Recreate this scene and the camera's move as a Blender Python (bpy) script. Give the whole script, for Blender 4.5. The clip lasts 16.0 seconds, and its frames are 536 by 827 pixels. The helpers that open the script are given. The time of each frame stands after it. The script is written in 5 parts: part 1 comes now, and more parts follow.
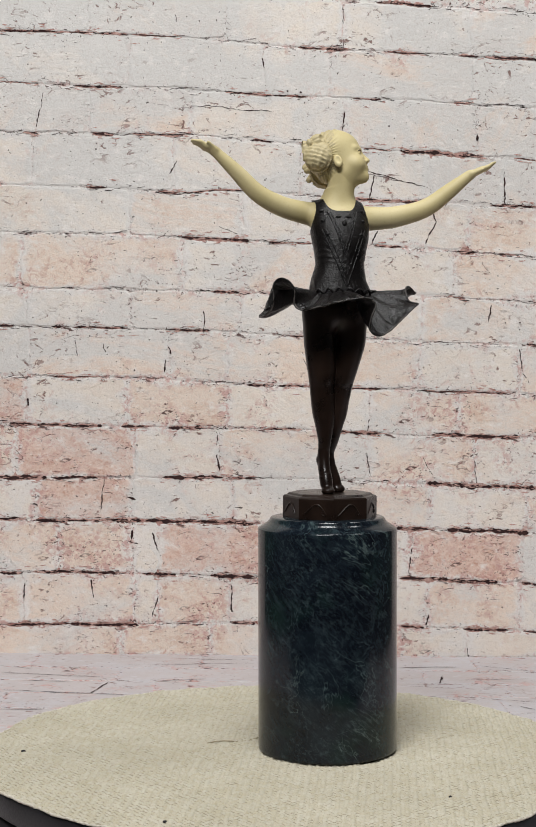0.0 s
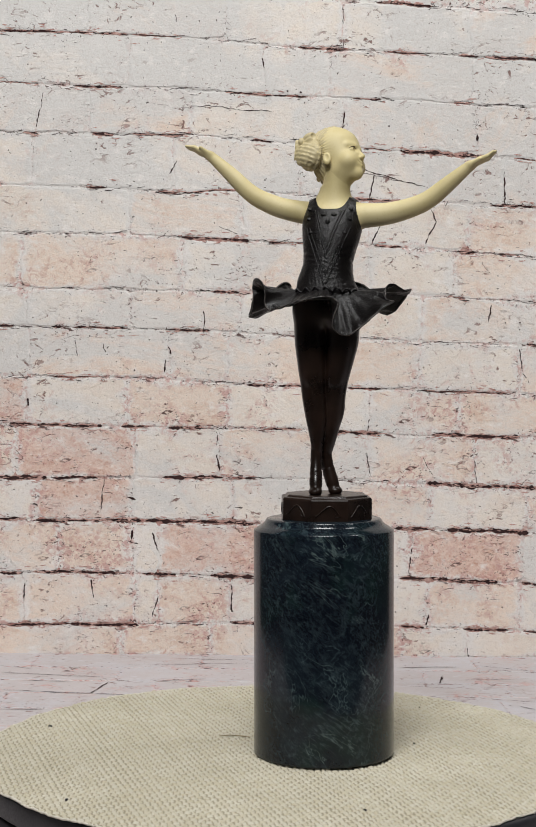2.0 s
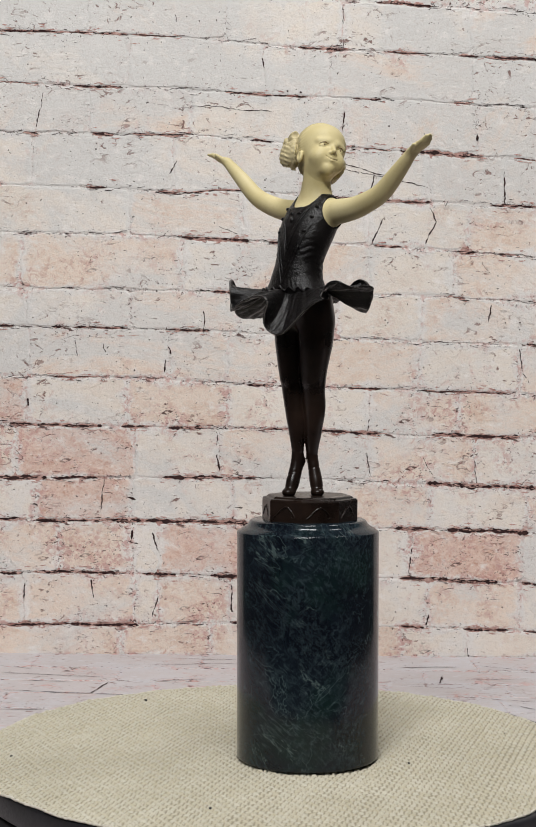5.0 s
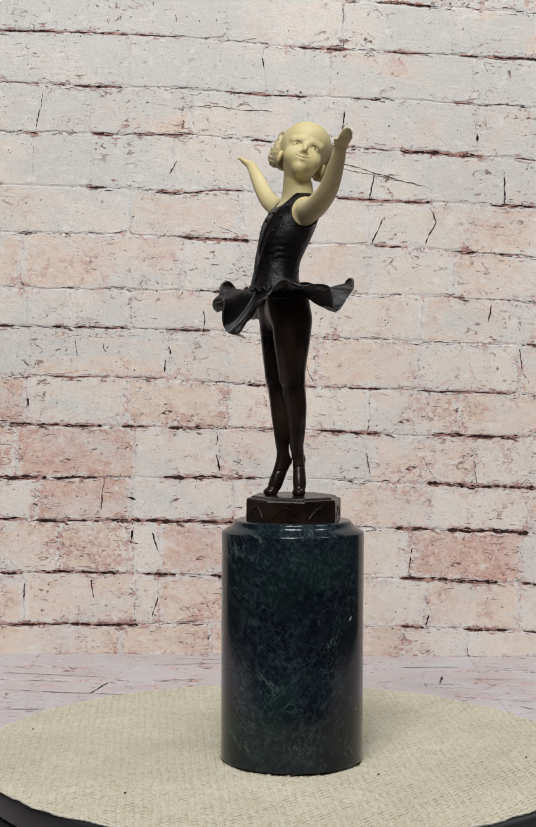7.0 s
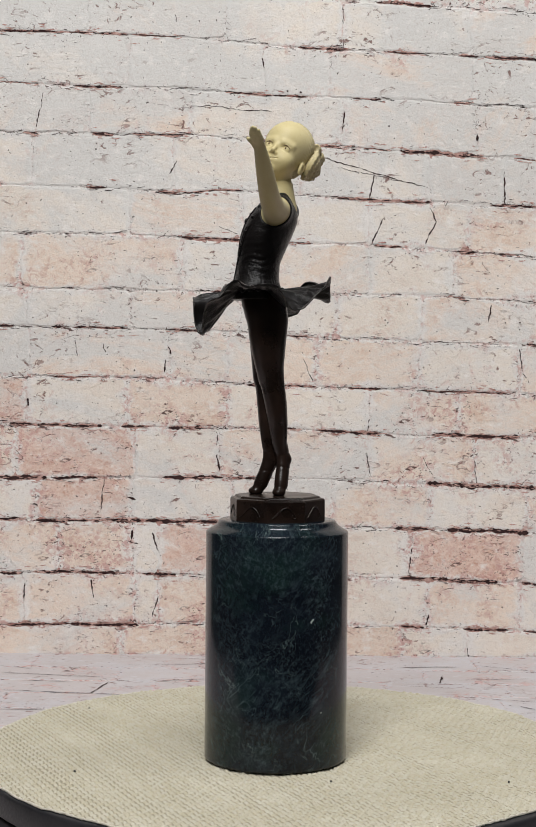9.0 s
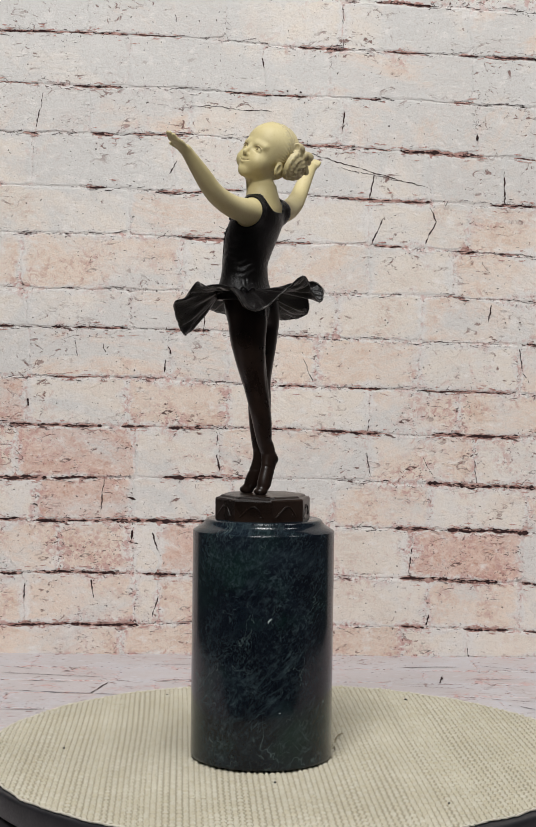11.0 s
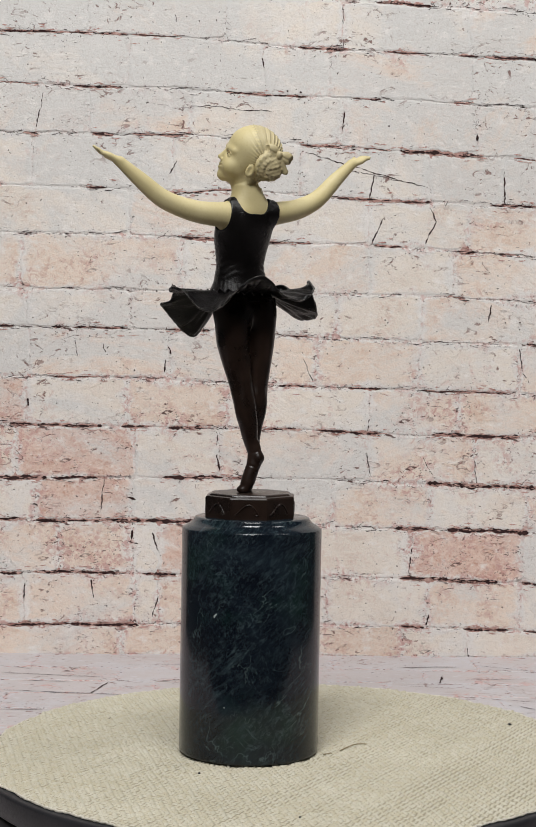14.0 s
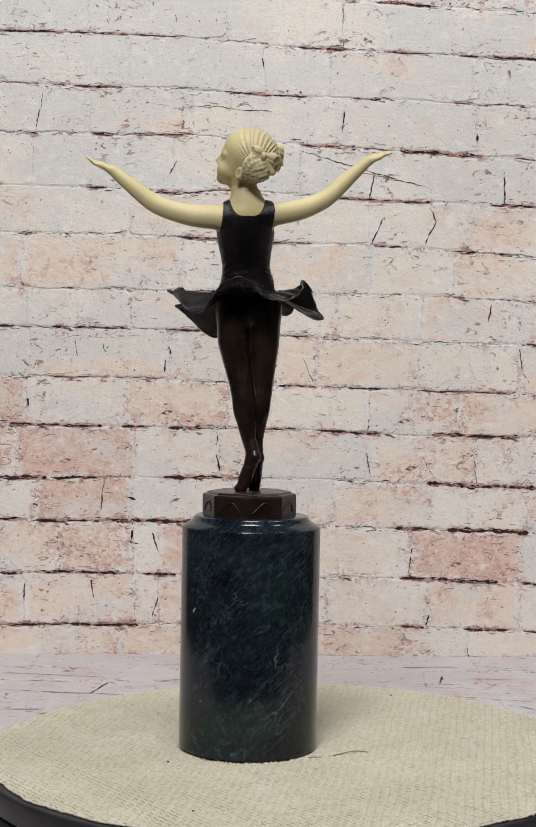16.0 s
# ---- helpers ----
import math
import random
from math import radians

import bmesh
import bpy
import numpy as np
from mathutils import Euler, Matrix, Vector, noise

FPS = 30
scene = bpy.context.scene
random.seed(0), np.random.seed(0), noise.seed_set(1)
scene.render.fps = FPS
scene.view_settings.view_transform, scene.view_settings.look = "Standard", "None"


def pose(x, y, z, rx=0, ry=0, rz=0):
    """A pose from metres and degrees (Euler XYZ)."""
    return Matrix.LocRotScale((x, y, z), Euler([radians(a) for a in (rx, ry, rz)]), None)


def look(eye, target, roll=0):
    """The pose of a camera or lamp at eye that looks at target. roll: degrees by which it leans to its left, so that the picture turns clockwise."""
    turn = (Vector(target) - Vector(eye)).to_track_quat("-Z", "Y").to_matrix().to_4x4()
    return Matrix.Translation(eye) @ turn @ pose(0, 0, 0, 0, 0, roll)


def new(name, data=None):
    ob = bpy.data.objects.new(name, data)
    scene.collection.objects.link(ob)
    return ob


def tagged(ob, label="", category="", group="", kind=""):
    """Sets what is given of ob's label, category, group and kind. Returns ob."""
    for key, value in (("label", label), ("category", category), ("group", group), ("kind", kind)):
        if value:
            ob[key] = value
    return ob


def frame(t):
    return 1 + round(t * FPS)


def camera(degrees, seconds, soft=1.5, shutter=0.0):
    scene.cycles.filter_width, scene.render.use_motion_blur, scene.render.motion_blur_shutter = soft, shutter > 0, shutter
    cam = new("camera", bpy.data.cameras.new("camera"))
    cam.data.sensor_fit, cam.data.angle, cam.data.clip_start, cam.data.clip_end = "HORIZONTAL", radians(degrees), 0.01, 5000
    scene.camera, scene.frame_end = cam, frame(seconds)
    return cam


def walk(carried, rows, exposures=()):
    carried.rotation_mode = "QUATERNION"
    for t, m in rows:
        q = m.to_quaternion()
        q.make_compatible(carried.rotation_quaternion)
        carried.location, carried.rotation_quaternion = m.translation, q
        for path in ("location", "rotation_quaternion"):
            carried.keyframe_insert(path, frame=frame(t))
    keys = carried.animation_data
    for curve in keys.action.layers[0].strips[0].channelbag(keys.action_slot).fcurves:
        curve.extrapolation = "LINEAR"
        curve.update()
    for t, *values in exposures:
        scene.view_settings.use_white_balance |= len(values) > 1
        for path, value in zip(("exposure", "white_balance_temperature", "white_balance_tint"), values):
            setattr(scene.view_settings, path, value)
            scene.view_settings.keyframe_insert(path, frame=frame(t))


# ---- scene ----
# A bronze and ivory-coloured dancer on a marble plinth, on a slow turntable
# in front of a printed backdrop of whitewashed brick, built in relief.  The camera stands still.

cam = camera(20.07, 16.0, soft=1.5)
EYE = Vector((-0.01148, -0.78517, 0.19847))
PITCH = 0.031091
CAM_POSE = look(EYE, EYE + Vector((0, math.cos(PITCH), -math.sin(PITCH))), 0.475)
walk(cam, [(0.0, CAM_POSE), (16.0, CAM_POSE)])

WALL_Y = 0.41          # face of the brick
TABLE_Z = -0.030       # table top under the turntable

# ---- light ----
world = bpy.data.worlds.new("room_air")
scene.world = world
world.use_nodes = True
world.node_tree.nodes["Background"].inputs[0].default_value = (0.9, 0.95, 1.0, 1)
world.node_tree.nodes["Background"].inputs[1].default_value = 0.05


def softbox(name, eye, target, w, h, watts, colour=(1, 1, 1)):
    data = bpy.data.lights.new(name, "AREA")
    data.shape, data.size, data.size_y = "RECTANGLE", w, h
    data.energy, data.color = watts, colour
    ob = new(name, data)
    ob.matrix_world = look(eye, target)
    return ob


softbox("ceiling_light", (0.0, -0.40, 1.92), (0.0, 0.05, 0.15), 0.55, 0.40, 18.0, (1.0, 1.0, 0.995))
softbox("ceiling_light_east", (0.75, 0.05, 1.50), (0.05, 0.1, 0.15), 0.25, 0.25, 2.5, (1.0, 1.0, 0.995))
# unseen fill from the front, added to brighten the wall evenly
softbox("ceiling_light_front", (-0.25, -1.35, 1.45), (0.0, 0.3, 0.2), 0.7, 0.30, 23.4, (1.0, 1.0, 0.995))

# ---- materials ----

class Nodes:
    """Short hand for a node material."""

    def __init__(self, name):
        self.m = bpy.data.materials.new(name)
        self.m.use_nodes = True
        self.t = self.m.node_tree
        self.b = self.t.nodes["Principled BSDF"]
        self.co = self.t.nodes.new("ShaderNodeTexCoord").outputs["Object"]

    def put(self, kind, **values):
        n = self.t.nodes.new("ShaderNode" + kind)
        for key, v in values.items():
            setattr(n, key, v)
        return n

    def link(self, a, b):
        self.t.links.new(a, b)

    def mapped(self, scale=(1, 1, 1), turn=(0, 0, 0)):
        r = self.put("Mapping")
        r.inputs["Rotation"].default_value = turn
        self.link(self.co, r.inputs["Vector"])
        n = self.put("Mapping")
        n.inputs["Scale"].default_value = scale
        self.link(r.outputs[0], n.inputs["Vector"])
        return n.outputs[0]

    def noise(self, scale, detail=4.0, rough=0.55, vec=None, distort=0.0):
        n = self.put("TexNoise")
        n.inputs["Scale"].default_value, n.inputs["Detail"].default_value = scale, detail
        n.inputs["Roughness"].default_value, n.inputs["Distortion"].default_value = rough, distort
        self.link(vec or self.co, n.inputs["Vector"])
        return n.outputs["Fac"]

    def ramp(self, fac, *stops):
        n = self.put("ValToRGB")
        e = n.color_ramp.elements
        while len(e) < len(stops):
            e.new(0.5)
        for k, (at, c) in enumerate(stops):
            e[k].position = at
            e[k].color = (c, c, c, 1) if isinstance(c, (int, float)) else (*c, 1)
        self.link(fac, n.inputs[0])
        return n.outputs[0]

    def mix(self, fac, a, b, blend="MIX"):
        n = self.put("Mix", data_type="RGBA", blend_type=blend)
        for sock, v in ((n.inputs[0], fac), (n.inputs[6], a), (n.inputs[7], b)):
            if isinstance(v, (int, float)):
                sock.default_value = v
            elif isinstance(v, tuple):
                sock.default_value = (*v, 1)
            else:
                self.link(v, sock)
        return n.outputs[2]

    def maths(self, op, a, b=0.0):
        n = self.put("Math", operation=op)
        for sock, v in ((n.inputs[0], a), (n.inputs[1], b)):
            if isinstance(v, (int, float)):
                sock.default_value = v
            else:
                self.link(v, sock)
        return n.outputs[0]

    def bump(self, height, strength=0.3, distance=0.001):
        n = self.put("Bump")
        n.inputs["Strength"].default_value, n.inputs["Distance"].default_value = strength, distance
        self.link(height, n.inputs["Height"])
        self.link(n.outputs[0], self.b.inputs["Normal"])

    def done(self, colour=None, rough=None, metal=0.0, spec=0.5):
        for key, v in (("Base Color", colour), ("Roughness", rough), ("Metallic", metal), ("Specular IOR Level", spec)):
            if v is None:
                continue
            if isinstance(v, tuple):
                self.b.inputs[key].default_value = (*v, 1)
            elif isinstance(v, (int, float)):
                self.b.inputs[key].default_value = v
            else:
                self.link(v, self.b.inputs[key])
        return self.m


def make_ivory(name="cast_ivory", lo=(0.56, 0.47, 0.235), hi=(0.65, 0.56, 0.315)):
    k = Nodes(name)
    big = k.noise(45, 3)
    fine = k.noise(900, 5)
    c = k.ramp(big, (0.3, lo), (0.7, hi))
    c = k.mix(k.ramp(fine, (0.25, 0.35), (0.45, 0.0)), c, (0.50, 0.39, 0.17))
    k.bump(fine, 0.08, 0.0003)
    k.b.inputs["Subsurface Weight"].default_value = 0.0
    return k.done(c, 0.52, 0, 0.35)


def make_bronze():
    k = Nodes("dark_patinated_bronze")
    big = k.noise(90, 4)
    fine = k.noise(1500, 4)
    c = k.ramp(big, (0.3, (0.0025, 0.002, 0.002)), (0.75, (0.0075, 0.0058, 0.0055)))
    c = k.mix(k.ramp(fine, (0.62, 0.0), (0.8, 0.5)), c, (0.02, 0.016, 0.015))
    k.bump(k.maths("ADD", k.maths("ADD", k.maths("MULTIPLY", k.noise(350, 3), 1.5), fine), k.maths("MULTIPLY", k.noise(150, 4, 0.6, k.mapped((1, 1, 1.6)), 1.2), 1.4)), 0.45, 0.0006)
    return k.done(c, k.ramp(big, (0.3, 0.27), (0.7, 0.42)), 0.0, 0.30)


def make_worn_bronze():
    k = Nodes("brown_bronze")
    big = k.noise(70, 4)
    fine = k.noise(1200, 4)
    c = k.ramp(big, (0.3, (0.006, 0.0034, 0.0025)), (0.75, (0.030, 0.0165, 0.0115)))
    k.bump(fine, 0.12, 0.0003)
    return k.done(c, k.ramp(big, (0.3, 0.24), (0.7, 0.36)), 0.0, 0.34)


def make_marble():
    k = Nodes("green_marble")
    lean = (0.35, 0.45, 0.2)
    cloud = k.noise(22, 6, 0.62, k.mapped((1.0, 1.0, 1.4), lean), 0.8)
    c = k.ramp(cloud, (0.34, (0.0026, 0.0040, 0.0074)), (0.55, (0.0062, 0.0102, 0.0160)), (0.78, (0.015, 0.025, 0.033)))
    c = k.mix(k.ramp(k.noise(26, 4, 0.6), (0.50, 0.0), (0.68, 0.65)), c, (0.008, 0.026, 0.021))
    # felted fine fibres all through it, in two directions
    for scale, stretch, turn, lo, hi, tint, most in ((200, (1.7, 1.7, 0.42), (0.55, 0.6, 0.3), 0.49, 0.70, (0.040, 0.061, 0.071), 0.85),
                                                     (330, (1.9, 1.9, 0.40), (-0.6, 0.75, 0.0), 0.50, 0.70, (0.058, 0.084, 0.092), 0.8)):
        fibre = k.ramp(k.noise(scale, 6, 0.72, k.mapped(stretch, turn), 0.5), (lo, 0.0), (hi, most))
        where = k.ramp(k.noise(40, 5, 0.62, k.mapped((1, 1, 0.8), turn), 0.6), (0.40, 0.10), (0.66, 1.0))
        c = k.mix(k.maths("MULTIPLY", fibre, where), c, tint)

    def veins(c, scale, stretch, turn, width, lo, hi, strength, tint):
        ripple = k.noise(scale, 5, 0.62, k.mapped(stretch, turn), 0.5)
        line = k.ramp(k.maths("ABSOLUTE", k.maths("SUBTRACT", ripple, 0.5)), (0.0, 1.0), (width * 0.4, 0.4), (width, 0.0))
        where = k.ramp(k.noise(scale * 1.7, 4, 0.6, k.mapped((1, 1, 1.3), turn)), (lo, 0.0), (hi, 1.0))
        return k.mix(k.maths("MULTIPLY", line, k.maths("MULTIPLY", where, strength)), c, tint)

    c = veins(c, 16, (1.5, 1.5, 0.55), (0.5, 0.5, 0.6), 0.006, 0.48, 0.62, 0.6, (0.085, 0.125, 0.13))
    c = veins(c, 24, (1.5, 1.5, 0.5), (-0.5, 0.7, 0.1), 0.007, 0.47, 0.61, 0.65, (0.12, 0.165, 0.16))
    c = veins(c, 60, (1.3, 1.3, 0.5), (0.8, -0.5, 0.0), 0.020, 0.50, 0.66, 0.6, (0.06, 0.09, 0.10))
    k.bump(k.noise(700, 3), 0.02, 0.0002)
    return k.done(c, k.ramp(k.noise(60, 3), (0.3, 0.12), (0.7, 0.18)), 0, 0.34)


def make_burlap_weft(name, shade):
    k = Nodes(name)
    r = k.put("ObjectInfo").outputs["Random"]
    g = k.put("NewGeometry").outputs["Random Per Island"]
    big = k.noise(18, 4)
    fine = k.noise(900, 3)
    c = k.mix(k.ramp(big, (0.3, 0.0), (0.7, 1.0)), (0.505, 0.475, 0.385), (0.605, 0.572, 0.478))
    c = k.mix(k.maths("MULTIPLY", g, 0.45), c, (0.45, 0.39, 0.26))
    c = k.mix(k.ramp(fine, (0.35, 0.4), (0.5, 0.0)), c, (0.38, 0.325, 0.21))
    # shade in the gaps of the weave, mixed into the ground sheet's colour
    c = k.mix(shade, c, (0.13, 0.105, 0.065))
    k.bump(fine, 0.4, 0.0003)
    return k.done(c, 0.95, 0, 0.1)


def make_black_plastic():
    k = Nodes("black_plastic")
    fine = k.noise(800, 4)
    c = k.ramp(k.noise(60, 4), (0.3, (0.010, 0.010, 0.012)), (0.7, (0.022, 0.021, 0.024)))
    k.bump(fine, 0.1, 0.0003)
    return k.done(c, k.ramp(fine, (0.3, 0.38), (0.7, 0.55)), 0, 0.4)


def make_plain(name, lo, hi, scale=20, rough=0.8, bump=0.1):
    k = Nodes(name)
    n = k.noise(scale, 5)
    c = k.ramp(n, (0.3, lo), (0.7, hi))
    k.bump(k.noise(scale * 14, 4), bump, 0.0006)
    return k.done(c, rough, 0, 0.3)


def make_brick(name, paint, core, under, cover, amount):
    """Whitewashed brick: chalky paint, thicker towards the joints, over warmer clay, rubbed through in places."""
    k = Nodes(name)
    v = k.put("NewGeometry").outputs["Position"]
    lie = k.put("Mapping")
    lie.inputs["Scale"].default_value = (0.72, 1, 1.2)
    k.link(v, lie.inputs["Vector"])
    s = lie.outputs[0]
    grain = k.noise(520, 4, 0.6, v)
    cloud = k.noise(34, 8, 0.70, s, 0.9)
    blot = k.noise(13, 6, 0.62, v, 0.6)
    # paint lies thinner away from the joints
    edge = k.maths("SUBTRACT", 0.75, k.maths("MULTIPLY", k.put("Attribute", attribute_name="thinness").outputs["Fac"], 0.75))
    bare = k.maths("ADD", k.maths("SUBTRACT", cloud, edge), k.maths("MULTIPLY", k.maths("SUBTRACT", blot, 0.5), 1.6))
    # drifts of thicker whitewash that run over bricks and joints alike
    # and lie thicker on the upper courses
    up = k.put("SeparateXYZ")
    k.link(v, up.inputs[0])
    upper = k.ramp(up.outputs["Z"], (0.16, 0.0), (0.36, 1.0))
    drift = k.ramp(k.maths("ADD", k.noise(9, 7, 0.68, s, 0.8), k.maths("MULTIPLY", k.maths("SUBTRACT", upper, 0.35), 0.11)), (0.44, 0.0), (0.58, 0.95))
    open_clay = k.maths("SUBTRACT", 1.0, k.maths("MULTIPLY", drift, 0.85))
    ragged = k.maths("ADD", bare, k.maths("MULTIPLY", k.maths("SUBTRACT", k.noise(60, 7, 0.75, v, 0.8), 0.5), 0.9))
    laid = k.maths("MULTIPLY", k.ramp(ragged, (0.10 - cover, 0.0), (0.54 - cover, 1.0)), k.maths("SUBTRACT", 1.0, drift))
    # drift tint is dulled to offset the strong lamp light on the upper wall
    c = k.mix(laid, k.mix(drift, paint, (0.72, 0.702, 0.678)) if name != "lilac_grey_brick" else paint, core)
    # granular clay showing through
    rubbed = k.noise(95, 9, 0.76, s, 1.0)
    where = k.ramp(k.maths("ADD", k.maths("MULTIPLY", blot, 0.7), k.maths("MULTIPLY", cloud, 0.3)), (0.46 - amount, 0.0), (0.60 - amount, 1.0))
    speck = k.ramp(k.maths("ADD", k.maths("MULTIPLY", rubbed, 0.6), k.maths("MULTIPLY", grain, 0.4)), (0.47, 0.0), (0.60, 1.0))
    thin = k.ramp(k.maths("SUBTRACT", cloud, edge), (-0.05, 0.1), (0.35, 1.0))
    c = k.mix(k.maths("MULTIPLY", k.maths("MULTIPLY", where, k.maths("MULTIPLY", thin, open_clay)), k.maths("MULTIPLY", speck, 0.9)), c, under)
    tone = k.mix(k.noise(8, 4, 0.6, v), (0.89, 0.895, 0.90), (1.08, 1.075, 1.065))
    c = k.mix(1.0, c, tone, "MULTIPLY")
    c = k.mix(k.ramp(grain, (0.32, 0.32), (0.47, 0.0)), c, (0.50, 0.42, 0.37))
    chalk = k.ramp(k.noise(110, 7, 0.72, s), (0.55, 0.0), (0.66, 0.75))
    c = k.mix(chalk, c, tuple(v * 1.06 for v in paint))
    # fine broken strokes and crumbs
    stroke = k.ramp(k.noise(130, 4, 0.62, s, 1.6), (0.345, 0.9), (0.41, 0.0))
    some = k.ramp(k.noise(28, 4, 0.55, v), (0.47, 0.0), (0.60, 1.0))
    c = k.mix(k.maths("MULTIPLY", stroke, some), c, (0.24, 0.135, 0.115))
    # raw red clay in flakes
    flake = k.ramp(k.noise(120, 6, 0.70, v, 1.2), (0.53, 0.0), (0.60, 1.0))
    flaked = k.ramp(k.noise(17, 6, 0.66, v, 0.6), (0.54 - amount * 0.4, 0.0), (0.66 - amount * 0.4, 0.75))
    c = k.mix(k.maths("MULTIPLY", flake, k.maths("MULTIPLY", flaked, open_clay)), c, (0.56, 0.33, 0.27))
    crumb = k.ramp(k.noise(300, 2, 0.5, v), (0.285, 1.0), (0.315, 0.0))
    marks = k.maths("MULTIPLY", crumb, k.ramp(k.noise(30, 4, 0.55, v), (0.46, 0.0), (0.55, 1.0)))
    c = k.mix(k.maths("MULTIPLY", marks, 0.9), c, (0.06, 0.035, 0.032))
    # crumbled paint along the joints: rosy grain, and small dark chips in it
    thinness = k.put("Attribute", attribute_name="thinness").outputs["Fac"]
    near = k.maths("ADD", k.noise(24, 5, 0.65, v, 0.5), k.maths("MULTIPLY", k.maths("SUBTRACT", 0.6, thinness), 0.16))
    near = k.maths("ADD", near, k.maths("MULTIPLY", k.maths("SUBTRACT", 0.5, upper), 0.11))
    crumbled = k.ramp(near, (0.50 - amount * 0.5, 0.0), (0.62 - amount * 0.5, 1.0))
    rosy = k.ramp(k.noise(210, 5, 0.7, v, 0.6), (0.47, 0.0), (0.58, 0.8))
    c = k.mix(k.maths("MULTIPLY", crumbled, k.maths("MULTIPLY", rosy, open_clay)), c, (0.58, 0.335, 0.30))
    chips = k.maths("MULTIPLY", k.ramp(k.noise(190, 4, 0.6, k.mapped((0.8, 1, 1.5)), 1.4), (0.36, 0.95), (0.405, 0.0)), crumbled)
    c = k.mix(chips, c, (0.10, 0.055, 0.048))
    h = k.maths("SUBTRACT", k.maths("ADD", rubbed, k.maths("MULTIPLY", grain, 0.45)), k.maths("MULTIPLY", k.maths("MAXIMUM", marks, k.maths("MULTIPLY", stroke, some)), 0.6))
    k.bump(h, 0.7, 0.001)
    return k.done(c, 0.9, 0, 0.12)


IVORY, BRONZE, BROWN = make_ivory(), make_bronze(), make_worn_bronze()
HAIR = make_ivory("toned_hair", (0.45, 0.375, 0.21), (0.58, 0.50, 0.30))
# paler colour stands for light caught along the worn hem edge
HEM_GLINT = make_plain("worn_hem_glint", (0.05, 0.045, 0.042), (0.13, 0.115, 0.105), 200, 0.45)
MARBLE = make_marble()
BURLAP, BURLAP_DARK = make_burlap_weft("burlap", 0.0), make_burlap_weft("shaded_burlap_ground", 0.5)
BLACK = make_black_plastic()
CHARCOAL = make_plain("charcoal_felt", (0.012, 0.012, 0.013), (0.03, 0.028, 0.03), 60, 0.9)
CREVICE = make_plain("dark_crevice", (0.020, 0.010, 0.010), (0.055, 0.026, 0.024), 120, 0.95)
PINKISH = make_plain("raw_pink_edge", (0.38, 0.175, 0.15), (0.68, 0.48, 0.42), 260, 0.95, 0.5)
LIP = make_plain("painted_line", (0.16, 0.105, 0.05), (0.24, 0.17, 0.085), 300, 0.6)
ROOM_PAINT = make_plain("room_paint", (0.11, 0.11, 0.112), (0.14, 0.14, 0.14), 3, 0.9)
WHITEWASH = (0.81, 0.772, 0.738)
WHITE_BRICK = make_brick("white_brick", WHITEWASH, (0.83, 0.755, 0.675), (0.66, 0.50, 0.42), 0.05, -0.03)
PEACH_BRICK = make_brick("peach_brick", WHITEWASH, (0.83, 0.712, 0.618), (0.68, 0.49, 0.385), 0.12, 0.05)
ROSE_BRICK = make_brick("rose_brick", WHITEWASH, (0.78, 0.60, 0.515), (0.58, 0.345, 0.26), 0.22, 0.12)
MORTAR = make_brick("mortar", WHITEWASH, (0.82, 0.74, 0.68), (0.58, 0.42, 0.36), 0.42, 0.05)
LILAC_BOARD = make_brick("lilac_grey_brick", (0.57, 0.55, 0.57), (0.55, 0.505, 0.505), (0.43, 0.355, 0.345), 0.3, -0.06)
QUARTZ = make_plain("pale_quartz", (0.28, 0.34, 0.33), (0.50, 0.56, 0.54), 400, 0.25, 0.05)
PALE_JUTE = make_plain("pale_jute", (0.55, 0.51, 0.42), (0.70, 0.66, 0.57), 500, 0.95, 0.4)
JUTE_DARK = make_plain("brown_jute", (0.20, 0.16, 0.09), (0.32, 0.26, 0.16), 500, 0.95, 0.4)

# ---- the large structure ----

def slab(name, lo, hi, material):
    bm = bmesh.new()
    bmesh.ops.create_cube(bm, size=1.0)
    bmesh.ops.scale(bm, vec=[b - a for a, b in zip(lo, hi)], verts=bm.verts)
    bmesh.ops.translate(bm, vec=[(a + b) / 2 for a, b in zip(lo, hi)], verts=bm.verts)
    me = bpy.data.meshes.new(name)
    bm.to_mesh(me)
    bm.free()
    me.materials.append(material)
    return tagged(new(name, me), kind="structure")


# stands for the hung printed backdrop; its bricks are built in low relief
wall = slab("wall_north", (-0.55, WALL_Y + 0.0004, -0.80), (0.55, WALL_Y + 0.02, 0.75), MORTAR)
floor = slab("floor", (-0.55, -0.19, -0.80), (0.55, WALL_Y + 0.0004, TABLE_Z - 0.0005), LILAC_BOARD)

# the plain studio room round the set
for name, lo, hi in (("wall_south", (-1.8, -2.3, -0.8), (1.8, -2.2, 2.1)), ("wall_west", (-1.9, -2.2, -0.8), (-1.8, 1.0, 2.1)), ("wall_east", (1.8, -2.2, -0.8), (1.9, 1.0, 2.1)),
                     ("wall_rear", (-1.8, 1.0, -0.8), (1.8, 1.1, 2.1)), ("ceiling", (-1.9, -2.3, 2.1), (1.9, 1.1, 2.2)), ("ground", (-1.9, -2.3, -0.9), (1.9, 1.1, -0.8))):
    slab(name, lo, hi, ROOM_PAINT)

